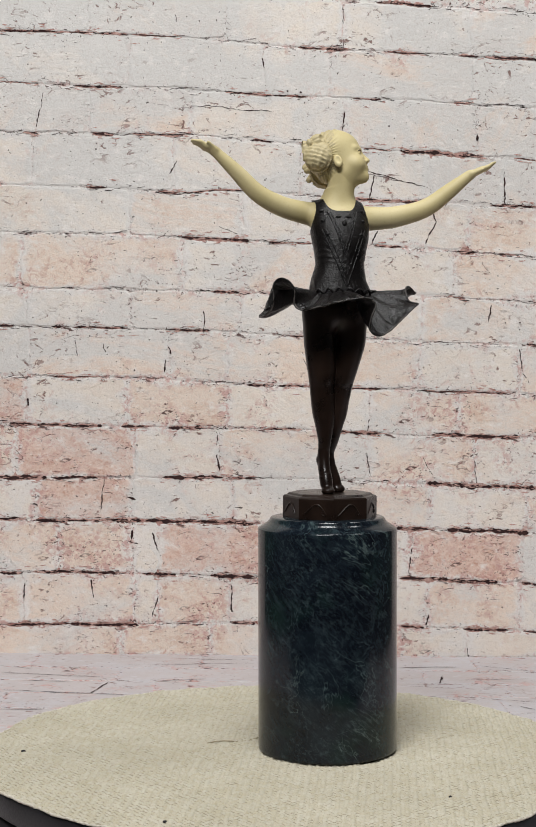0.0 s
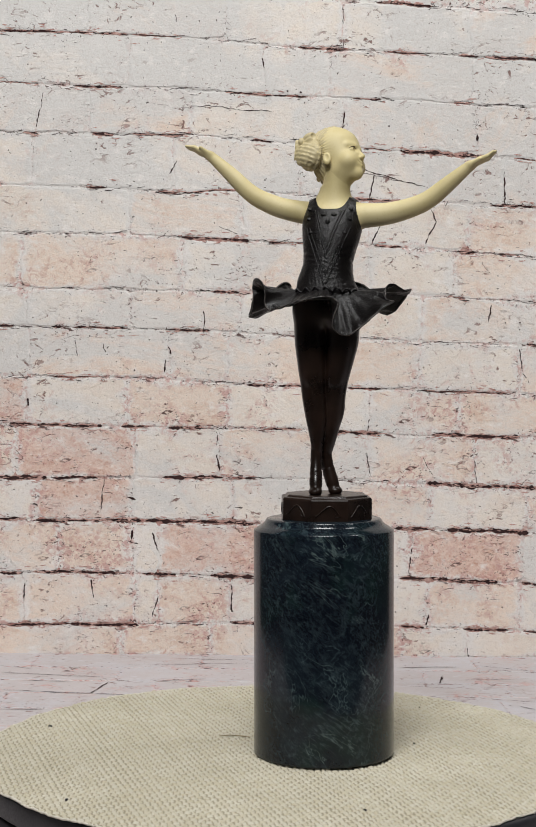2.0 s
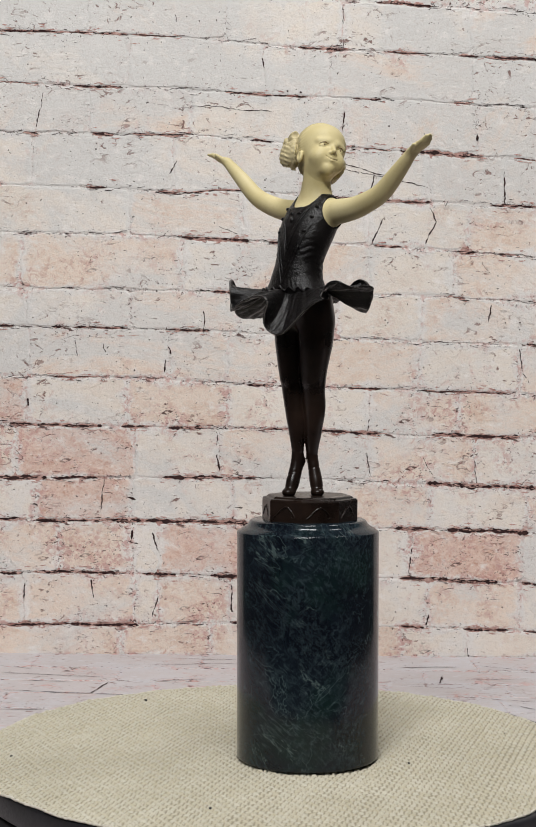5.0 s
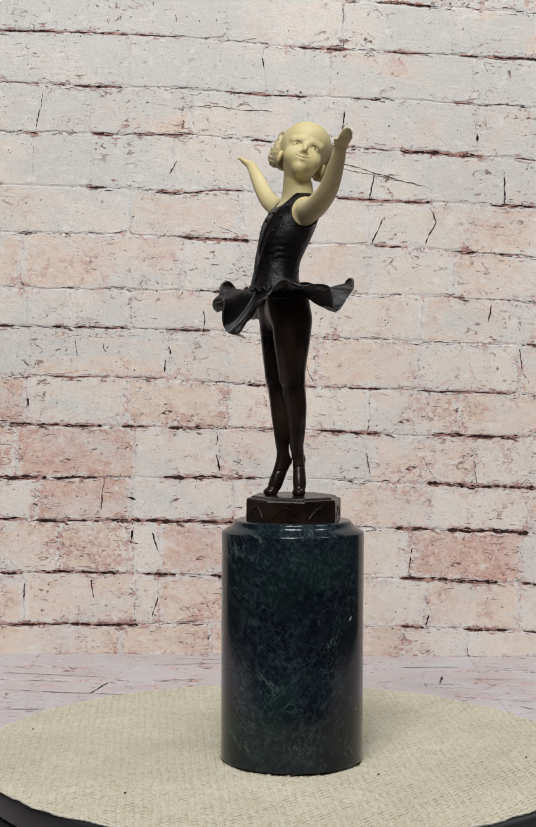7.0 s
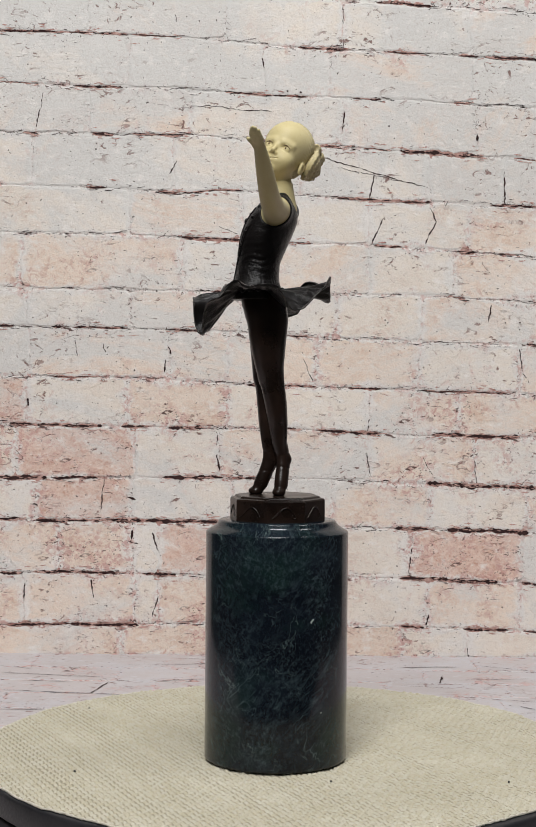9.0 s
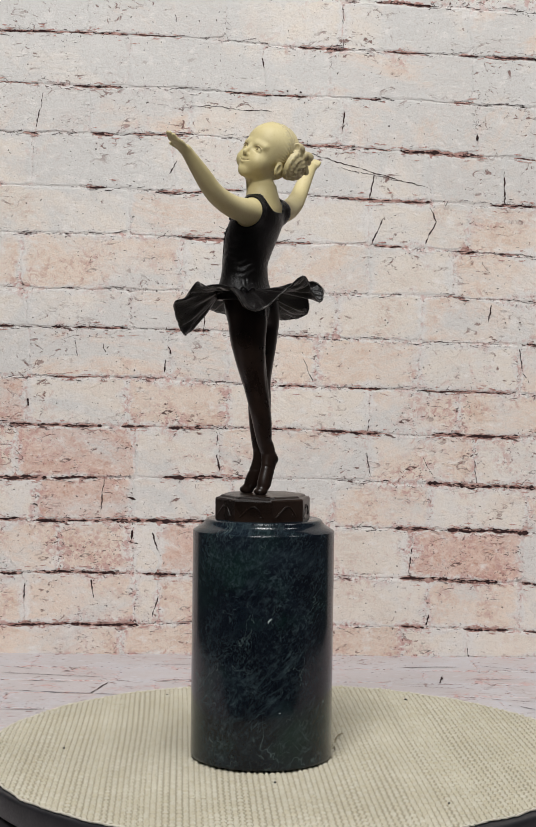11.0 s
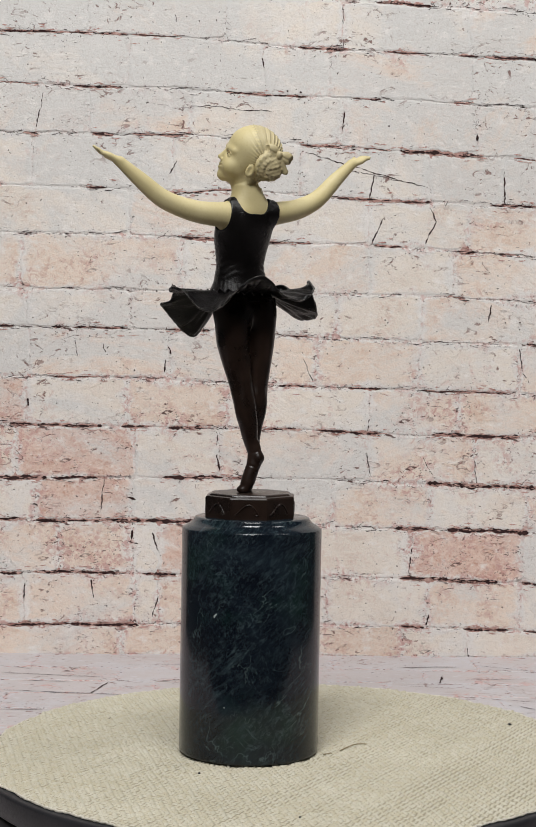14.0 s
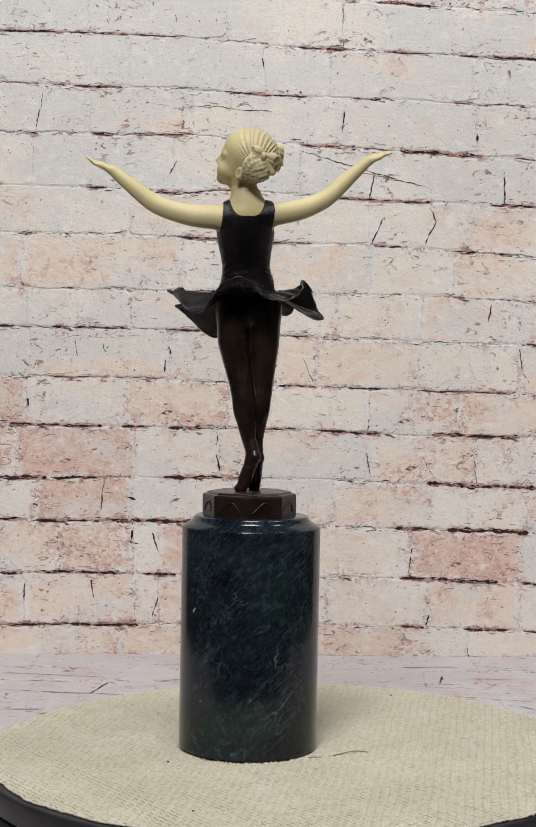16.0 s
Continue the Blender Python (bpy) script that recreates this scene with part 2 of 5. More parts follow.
# ---- helpers for building ----

def part(name, bm, material, parent=None, label="", smooth=False):
    me = bpy.data.meshes.new(name)
    bm.to_mesh(me)
    bm.free()
    me.materials.append(material)
    if smooth:
        for p in me.polygons:
            p.use_smooth = True
    ob = new(name, me)
    ob.parent = parent
    if label:
        tagged(ob, label)
    return ob


def lathe(profile, n=128, centre=(0, 0)):
    """A turned solid from (radius, height) pairs; closed at radius 0."""
    bm = bmesh.new()
    rings = []
    for r, z in profile:
        if r < 1e-7:
            rings.append([bm.verts.new((centre[0], centre[1], z))])
        else:
            rings.append([bm.verts.new((centre[0] + r * math.cos(2 * math.pi * k / n), centre[1] + r * math.sin(2 * math.pi * k / n), z)) for k in range(n)])
    for a, b in zip(rings, rings[1:]):
        for k in range(n):
            j = (k + 1) % n
            vs = [a[k % len(a)], a[j % len(a)], b[j % len(b)], b[k % len(b)]]
            vs = list(dict.fromkeys(vs))
            if len(vs) > 2:
                bm.faces.new(vs)
    bmesh.ops.recalc_face_normals(bm, faces=bm.faces)
    return bm


# ---- the turntable ----
R_DISC = 0.1562


def ragged(a):
    """Radius of the hand-cut burlap round at the angle a."""
    r = R_DISC + 0.0032 * math.cos(a - radians(245)) + 0.0006 * math.sin(3 * a + 0.4) + 0.0005 * math.sin(7 * a + 2.0)
    return r + 0.0004 * math.sin(43 * a) + 0.0006 * math.sin(19 * a) + 0.0004 * noise.noise((40 * math.cos(a), 40 * math.sin(a), 0))


def make_turntable():
    table = tagged(new("turntable"), "round black turntable covered with coarse beige burlap cloth", "turntable")
    top = -0.0013
    part("platter", lathe([(0, -0.0140), (0.1555, -0.0140), (0.1580, -0.0136), (0.1584, -0.0128), (0.1584, -0.0032), (0.1578, -0.0021), (0.1566, top - 0.0004), (0, top - 0.0004)], 160), BLACK, table, "glossy black plastic platter", True)
    part("base", lathe([(0, TABLE_Z + 0.0002), (0.1545, TABLE_Z + 0.0002), (0.1565, TABLE_Z + 0.0015), (0.1565, -0.0170), (0.1550, -0.0158), (0, -0.0158)], 128), CHARCOAL, table, "matt black turntable foot", True)
    # the cloth: a ground sheet coloured as the shaded gaps, and the threads that stand up from it
    bm = bmesh.new()
    n = 480
    ring = [(ragged(2 * math.pi * k / n) * math.cos(2 * math.pi * k / n), ragged(2 * math.pi * k / n) * math.sin(2 * math.pi * k / n)) for k in range(n)]
    lo = [bm.verts.new((x, y, top - 0.0003)) for x, y in ring]
    hi = [bm.verts.new((x, y, top + 0.0005)) for x, y in ring]
    bm.faces.new(hi)
    for k in range(n):
        bm.faces.new((lo[k], lo[(k + 1) % n], hi[(k + 1) % n], hi[k]))
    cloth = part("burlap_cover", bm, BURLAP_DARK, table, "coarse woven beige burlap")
    # plain weave: at each crossing the upper thread stands up, along and across in turn
    step = 0.0028
    verts, faces = [], []

    def knot(x, y, lx, ly, h):
        i = len(verts)
        z = top + 0.0004
        verts.extend([(x - lx, y - ly, z), (x + lx, y - ly, z), (x + lx, y + ly, z), (x - lx, y + ly, z),
                      (x - lx * 0.5, y - ly * 0.5, z + h), (x + lx * 0.5, y - ly * 0.5, z + h), (x + lx * 0.5, y + ly * 0.5, z + h), (x - lx * 0.5, y + ly * 0.5, z + h)])
        faces.extend([(i + 4, i + 5, i + 6, i + 7), (i, i + 1, i + 5, i + 4), (i + 1, i + 2, i + 6, i + 5), (i + 2, i + 3, i + 7, i + 6), (i + 3, i, i + 4, i + 7)])

    rng = random.Random(4)
    turn = math.radians(40.5)
    cs, sn = math.cos(turn), math.sin(turn)
    n = int(R_DISC / step) + 2
    fat_x = [1.0 + 0.28 * rng.uniform(-1, 1) for _ in range(2 * n + 1)]
    fat_y = [1.0 + 0.28 * rng.uniform(-1, 1) for _ in range(2 * n + 1)]
    for j in range(-n, n + 1):
        for i in range(-n, n + 1):
            x = i * step + 0.0011 * noise.noise((j * 0.02, i * 0.15, 1.0)) + rng.uniform(-1, 1) * 0.00012
            y = j * step + 0.0011 * noise.noise((i * 0.02, j * 0.15, 5.0)) + rng.uniform(-1, 1) * 0.00012
            if math.hypot(x, y) > ragged(math.atan2(y, x) + turn) - 0.0004:
                continue
            h = 0.00095 * rng.uniform(0.5, 1.3)
            if (i + j) % 2:
                knot(x, y, step * 0.56, step * 0.31 * fat_x[j + n], h)
            else:
                knot(x, y, step * 0.28 * fat_y[i + n], step * 0.56, h * 0.85)
    verts = [(x * cs - y * sn, x * sn + y * cs, z) for x, y, z in verts]
    me = bpy.data.meshes.new("thread")
    me.from_pydata(verts, [], faces)
    for p in me.polygons:
        p.use_smooth = True
    me.materials.append(BURLAP)
    threads = tagged(new("thread_weave", me), "raised jute threads of the weave", kind="stuff")
    threads.parent = table
    # dark seeds of husk in the cloth, and one loose thread
    for x, y, s in ((-0.1358, -0.0125, 1.15), (-0.055, -0.131, 0.85), (0.0745, -0.089, 0.75), (0.0578, 0.0355, 0.6), (0.035, 0.118, 0.5)):
        bm = bmesh.new()
        bmesh.ops.create_icosphere(bm, subdivisions=2, radius=1.0)
        bmesh.ops.scale(bm, vec=(0.0011 * s, 0.0009 * s, 0.0006), verts=bm.verts)
        bmesh.ops.translate(bm, vec=(x, y, top + 0.0011), verts=bm.verts)
        part("husk_speck", bm, CHARCOAL, cloth)
    # pale frayed hem, and one pulled thread by the plinth
    hem = []
    for k in range(900):
        a = 2 * math.pi * k / 900
        r = ragged(a) + 0.0003 * rng.uniform(-1, 1)
        hem.append((r * math.cos(a), r * math.sin(a), top + 0.0003 + 0.0002 * rng.uniform(-1, 1)))
    V, Q = tube(hem, [0.0006 * rng.uniform(0.6, 1.3) for _ in hem], True, 6)
    me = bpy.data.meshes.new("frayed_hem")
    me.from_pydata(V.tolist(), [], Q.tolist())
    me.materials.append(PALE_JUTE)
    tagged(new("frayed_hem", me), "pale frayed edge of the burlap").parent = cloth
    pulled = [(-0.042 + 0.030 * t, 0.0065 + 0.0155 * t ** 1.6, top + 0.0013 + 0.0007 * math.sin(7 * t)) for t in np.linspace(0, 1, 30)]
    V, Q = tube(pulled, 0.00028, False, 6)
    me = bpy.data.meshes.new("pulled_thread")
    me.from_pydata(V.tolist(), [], Q.tolist())
    me.materials.append(JUTE_DARK)
    tagged(new("pulled_thread", me), "brown pulled thread").parent = cloth
    return table


# ---- the plinth ----
PLINTH_AT = (0.02098, -0.00129)


def make_plinth():
    bm = lathe([(0, 0.0), (0.0352, 0.0), (0.0359, 0.0006), (0.0360, 0.0016), (0.0360, 0.1144), (0.03592, 0.1148), (0.0357, 0.1151),
                (0.0326, 0.1170), (0.0312, 0.1179), (0.0303, 0.1189), (0.0298, 0.1198), (0.0293, 0.1205), (0.0285, 0.1208), (0, 0.1208)], 160)
    ob = part("marble_plinth", bm, MARBLE, None, "", True)
    for a, z, w, h, tilt in ((43, 0.0741, 0.0015, 0.0004, 0.75), (42, 0.0733, 0.0003, 0.0008, 0.2), (52, 0.0285, 0.0004, 0.0003, 0.0)):
        fleck = bmesh.new()
        bmesh.ops.create_icosphere(fleck, subdivisions=2, radius=1.0)
        bmesh.ops.scale(fleck, vec=(0.00025, w, h), verts=fleck.verts)
        bmesh.ops.rotate(fleck, cent=(0, 0, 0), matrix=Matrix.Rotation(tilt, 3, "X"), verts=fleck.verts)
        bmesh.ops.translate(fleck, vec=(0.0359, 0, z), verts=fleck.verts)
        bmesh.ops.rotate(fleck, cent=(0, 0, 0), matrix=Matrix.Rotation(radians(a), 3, "Z"), verts=fleck.verts)
        part("quartz_fleck", fleck, QUARTZ, ob, "pale quartz fleck in the marble", True)
    return tagged(ob, "polished dark green marble cylinder plinth with chamfered top", "plinth")


# ---- the dancer ----
# Soft solids are described by distance, in millimetres, and meshed on a grid.

def at(p, c):
    return p - np.array(c, dtype=np.float32)


def ball(p, c, r):
    return np.sqrt((at(p, c) ** 2).sum(-1)) - r


def egg(p, c, r):
    q = at(p, c)
    r = np.array(r, dtype=np.float32)
    k0 = np.sqrt(((q / r) ** 2).sum(-1))
    k1 = np.sqrt(((q / (r * r)) ** 2).sum(-1)) + 1e-6
    return k0 * (k0 - 1) / k1


def rod(p, a, b, ra, rb):
    a, b = np.array(a, dtype=np.float32), np.array(b, dtype=np.float32)
    d = b - a
    q = p - a
    t = np.clip((q @ d) / (d @ d), 0, 1)
    return np.sqrt(((q - t[..., None] * d) ** 2).sum(-1)) - (ra + (rb - ra) * t)


def melt(a, b, k):
    h = np.clip(0.5 + 0.5 * (b - a) / k, 0, 1)
    return b + (a - b) * h - k * h * (1 - h)


def carve(a, b, k):
    return -melt(-a, b, k)


def chain(p, pts, k=2.0):
    """A limb through (x, y, z, radius) points, rounded between them."""
    d = None
    P = np.array(pts, float)
    fine = []
    for i in range(len(P) - 1):
        p0, p1, p2, p3 = P[max(i - 1, 0)], P[i], P[i + 1], P[min(i + 2, len(P) - 1)]
        for t in np.arange(0, 1, 0.125):
            fine.append(0.5 * (2 * p1 + (p2 - p0) * t + (2 * p0 - 5 * p1 + 4 * p2 - p3) * t * t + (3 * p1 - p0 - 3 * p2 + p3) * t ** 3))
    pts, k = [*fine, P[-1]], 0.02
    for a, b in zip(pts, pts[1:]):
        e = rod(p, a[:3], b[:3], a[3], b[3])
        d = e if d is None else melt(d, e, k)
    return d


def stack(p, rows, power=2.0, lo=None, hi=None):
    """A body of stacked ovals: (z, cx, cy, half width, half depth)."""
    rows = np.array(sorted(rows), dtype=np.float32)
    fine = np.linspace(rows[0, 0], rows[-1, 0], 240)
    cols = []
    for c in range(1, 5):
        v = np.interp(fine, rows[:, 0], rows[:, c])
        pad = np.pad(v, 8, mode="edge")
        cols.append(np.convolve(pad, np.ones(17) / 17, mode="valid"))
    z = p[..., 2]
    cx, cy, hx, hy = (np.interp(z, fine, v) for v in cols)
    q = (np.abs((p[..., 0] - cx) / hx) ** power + np.abs((p[..., 1] - cy) / hy) ** power) ** (1 / power)
    d = (q - 1) * np.minimum(hx, hy)
    return np.maximum(d, np.maximum(z - (hi or rows[-1, 0]), (lo or rows[0, 0]) - z))


def skin(fn, lo, hi, step):
    """Meshes the surface fn = 0 inside a box by surface nets: vertices and quads."""
    axes = [np.arange(lo[k], hi[k] + step, step, dtype=np.float32) for k in range(3)]
    P = np.stack(np.meshgrid(*axes, indexing="ij"), -1)
    F = fn(P).astype(np.float32)
    n = np.array(F.shape)
    S = F < 0
    c = n - 1
    total, count = np.zeros((*c, 3), np.float32), np.zeros(c, np.float32)
    corners = [(i, j, k) for i in (0, 1) for j in (0, 1) for k in (0, 1)]

    def sub(A, o):
        return A[o[0]:o[0] + c[0], o[1]:o[1] + c[1], o[2]:o[2] + c[2]]

    for a in corners:
        for ax in range(3):
            if a[ax]:
                continue
            b = list(a)
            b[ax] = 1
            fa, fb = sub(F, a), sub(F, b)
            hit = (fa < 0) != (fb < 0)
            t = np.where(hit, fa / np.where(hit, fa - fb, 1), 0)
            for m in range(3):
                total[..., m] += np.where(hit, a[m] + (t if m == ax else 0), 0)
            count += hit
    used = count > 0
    index = np.full(c, -1, np.int64)
    index[used] = np.arange(used.sum())
    where = np.argwhere(used)
    V = (where + total[used] / count[used][:, None]) * step + np.array(lo)
    quads = []
    for ax in range(3):
        u, w = (ax + 1) % 3, (ax + 2) % 3
        s0 = [slice(1, n[k] - 1) for k in range(3)]
        s0[ax] = slice(0, n[ax] - 1)
        s1 = list(s0)
        s1[ax] = slice(1, n[ax])
        A, B = S[tuple(s0)], S[tuple(s1)]
        cells = np.argwhere(A != B)
        first = A[A != B]
        off = np.array([1, 1, 1])
        off[ax] = 0
        base = cells + off
        e_u, e_w = np.eye(3, dtype=int)[u], np.eye(3, dtype=int)[w]
        q = np.stack([index[tuple((base - du * e_u - dw * e_w).T)] for du, dw in ((1, 1), (0, 1), (0, 0), (1, 0))], 1)
        q[~first] = q[~first][:, ::-1]
        quads.append(q)
    return V, np.concatenate(quads)


TORSO = [(228, 0.5, -9.5, 17.0, 12.5), (234.5, 0.6, -10.8, 17.2, 12.4), (237.5, 0.8, -11.2, 15.6, 11.5), (242.2, 0.8, -11.3, 13.3, 10.4), (250.2, 1.7, -10.4, 11.5, 10.0), (257, 2.2, -8.4, 12.4, 11.0), (263.5, 2.6, -6.4, 13.8, 12.0),
         (270, 2.6, -4.1, 14.4, 12.3), (276.7, 2.6, -1.7, 14.3, 10.4), (281.5, 2.5, -0.4, 12.0, 7.6), (286, 2.4, 0.2, 8.0, 6.3), (289, 2.4, 0.2, 6.0, 5.5)]
LEFT_ARM = [(15.5, -0.4, 275.2, 6.5), (30, -1.2, 276.0, 5.6), (42, -1.9, 278.8, 5.0), (51, -2.3, 282.6, 4.6), (60.5, -3.2, 289.8, 4.0), (71.5, -4.6, 298.6, 2.7)]
RIGHT_ARM = [(-10.5, 2.4, 277.0, 6.0), (-24.5, 0.4, 279.8, 5.3), (-35, -1.2, 284.0, 4.8), (-42, -2.2, 288.6, 4.4), (-51, -3.1, 297.2, 3.8), (-61.5, -3.8, 306.6, 2.6)]
RIGHT_LEG = [(152, -4.4, -4.6, 2.4, 2.5), (157.3, -4.1, -5.0, 2.9, 3.2), (163, -4.2, -5.0, 3.8, 4.1), (170.6, -4.5, -5.2, 5.2, 5.0), (178, -5.2, -5.4, 5.9, 5.5), (183.8, -5.8, -5.8, 6.2, 5.7), (189, -6.1, -6.3, 6.4, 5.9), (197, -6.5, -6.6, 7.3, 7.2), (210, -7.4, -6.4, 8.2, 8.8), (222.7, -7.8, -6.2, 8.5, 10.2), (234, -7.6, -8.0, 8.8, 11.0)]
LEFT_LEG = [(152, -0.9, 2.0, 2.4, 2.5), (157.3, 0.3, 1.0, 3.2, 3.3), (163, 1.1, 0.7, 4.2, 4.2), (170.6, 2.0, 0.2, 5.3, 4.9), (178, 2.9, -0.8, 5.8, 5.4), (183.8, 3.8, -1.8, 6.1, 5.6), (189, 4.4, -2.6, 6.3, 6.0), (197, 6.0, -4.0, 7.0, 7.0), (210, 8.4, -4.8, 8.3, 9.0), (222.7, 8.8, -5.0, 8.6, 10.5), (234, 8.4, -8.0, 8.8, 11.0)]


def palm_and_fingers(p, wrist, tip, up, side):
    """A small open hand from wrist to tip; up is the palm's normal, side points to the thumb."""
    w, t = np.array(wrist, float), np.array(tip, float)
    f = (t - w) / np.linalg.norm(t - w)
    s = np.array(side, float)
    s = s - f * (s @ f)
    s /= np.linalg.norm(s)
    n = np.cross(f, s)
    L = np.linalg.norm(t - w)
    M = np.stack([f, s, n]).astype(np.float32)
    q = (p - w.astype(np.float32)) @ M.T
    d = egg(q, (L * 0.30, 0, 0), (L * 0.36, 2.9, 1.75))
    for k, (off, length) in enumerate(((-2.2, 0.86), (-0.75, 0.97), (0.75, 1.0), (2.1, 0.92))):
        d = melt(d, rod(q, (L * 0.42, off * 0.9, 0), (L * length * 0.75, off * 0.95, 0.5), 1.15, 0.95), 0.9)
        d = melt(d, rod(q, (L * length * 0.75, off * 0.95, 0.5), (L * length, off * 0.8, -0.3), 0.95, 0.65), 0.4)
    d = melt(d, rod(q, (L * 0.12, 2.0, 0.3), (L * 0.46, 4.0, 0.9), 1.3, 0.85), 0.8)
    return d


def arm(p, pts, tip, side):
    d = chain(p, pts, 3.0)
    return melt(d, palm_and_fingers(p, pts[-1][:3], tip, (0, 0, 1), side), 2.0)


# head: f forward, l to her left, u up
HEAD_AT = np.array((2.8, 3.4, 306.8), dtype=np.float32)


def head_axes():
    yaw, tip, roll = radians(-13), radians(19), radians(18)
    f0 = np.array((math.cos(yaw), math.sin(yaw), 0))
    l0 = np.array((-math.sin(yaw), math.cos(yaw), 0))
    up = np.array((0, 0, 1.0))
    f = f0 * math.cos(tip) + up * math.sin(tip)
    u1 = up * math.cos(tip) - f0 * math.sin(tip)
    l = l0 * math.cos(roll) - u1 * math.sin(roll)
    u = u1 * math.cos(roll) + l0 * math.sin(roll)
    return np.stack([f, l, u]).astype(np.float32)


HEAD_AXES = head_axes()


FACE_DROP = 2.8        # the features sit low under a high forehead


def face(q):
    skull = egg(q, (-1.2, 0, 2.2), (14.0, 12.2, 12.2))
    d = melt(skull, egg(q, (4.4, 0, -7.4), (8.7, 8.9, 10.2)), 4.0)
    d = melt(d, ball(q, (9.4, 0, -15.2), 3.0), 3.0)
    q = q + np.array((0, 0, FACE_DROP), np.float32)
    for s in (-1, 1):
        d = melt(d, ball(q, (8.0, 4.9 * s, -6.6), 4.1), 2.5)
        d = melt(d, rod(q, (11.6, 2.4 * s, 1.8), (9.8, 7.0 * s, 1.5), 0.8, 0.7), 2.4)
        d = carve(d, egg(q, (12.9, 4.7 * s, -1.0), (1.7, 2.5, 1.4)), 1.2)
        d = melt(d, ball(q, (10.0, 4.7 * s, -1.2), 2.05), 0.25)
        d = melt(d, rod(q, (11.9, 2.8 * s, -0.3), (12.0, 4.6 * s, 0.5), 0.28, 0.30), 0.2)
        d = melt(d, rod(q, (12.0, 4.6 * s, 0.5), (10.8, 6.9 * s, -0.7), 0.30, 0.26), 0.2)
        d = melt(d, rod(q, (11.9, 2.9 * s, -1.6), (11.0, 6.6 * s, -1.9), 0.26, 0.24), 0.25)
        d = carve(d, ball(q, (12.15, 4.7 * s, -1.05), 0.42), 0.15)
        d = melt(d, ball(q, (13.0, 1.35 * s, -5.2), 0.85), 0.6)
        # ears
        d = melt(d, egg(q, (-0.6, 11.3 * s, -4.6), (2.3, 1.3, 3.4)), 0.8)
        d = carve(d, egg(q, (-0.2, 12.6 * s, -4.3), (1.2, 0.9, 2.1)), 0.5)
    d = melt(d, rod(q, (12.2, 0, 0.0), (14.3, 0, -4.4), 0.85, 1.15), 1.1)
    # mouth
    d = melt(d, egg(q, (11.2, 0, -8.4), (1.7, 3.2, 1.8)), 1.5)
    for s in (-1, 1):
        d = melt(d, rod(q, (13.0, 0.4 * s, -7.6), (12.0, 3.0 * s, -7.1), 0.56, 0.26), 0.35)
        d = melt(d, rod(q, (12.8, 0.3 * s, -9.2), (12.1, 2.4 * s, -8.1), 0.64, 0.30), 0.35)
        d = carve(d, rod(q, (13.6, 0, -8.4), (12.3, 3.3 * s, -7.4), 0.2, 0.24), 0.25)
    return d


def rose(q, c, out):
    """A coil of plaited hair, pinned over the ear."""
    c, out = np.array(c, np.float32), np.array(out, np.float32)
    out /= np.linalg.norm(out)
    a = np.cross(out, (0, 0, 1.0)).astype(np.float32)
    a /= np.linalg.norm(a)
    b = np.cross(out, a).astype(np.float32)
    r = q - c
    h, x, y = r @ out, r @ a, r @ b
    rad, ang = np.sqrt(x * x + y * y), np.arctan2(y, x)
    d = egg(np.stack([x, y, h], -1), (0, 0, -0.8), (7.4, 7.4, 3.4))
    gap = 2.6
    turns = rad / gap - ang / (2 * math.pi)
    near = (turns + 0.5) % 1 - 0.5
    plait = np.sin(ang * 17 + np.round(turns) * 2.1)
    lift = 2.6 - 0.062 * rad * rad + 0.16 * plait
    coil = np.sqrt((near * gap) ** 2 + (h - lift) ** 2) - 1.24 * (1 + 0.08 * np.cos(ang * 17 + near * 9))
    coil = np.maximum(coil, rad - 7.9)
    return melt(d, coil, 0.3)


def in_head(place):
    return (np.array(place, np.float32) - HEAD_AT) @ HEAD_AXES.T


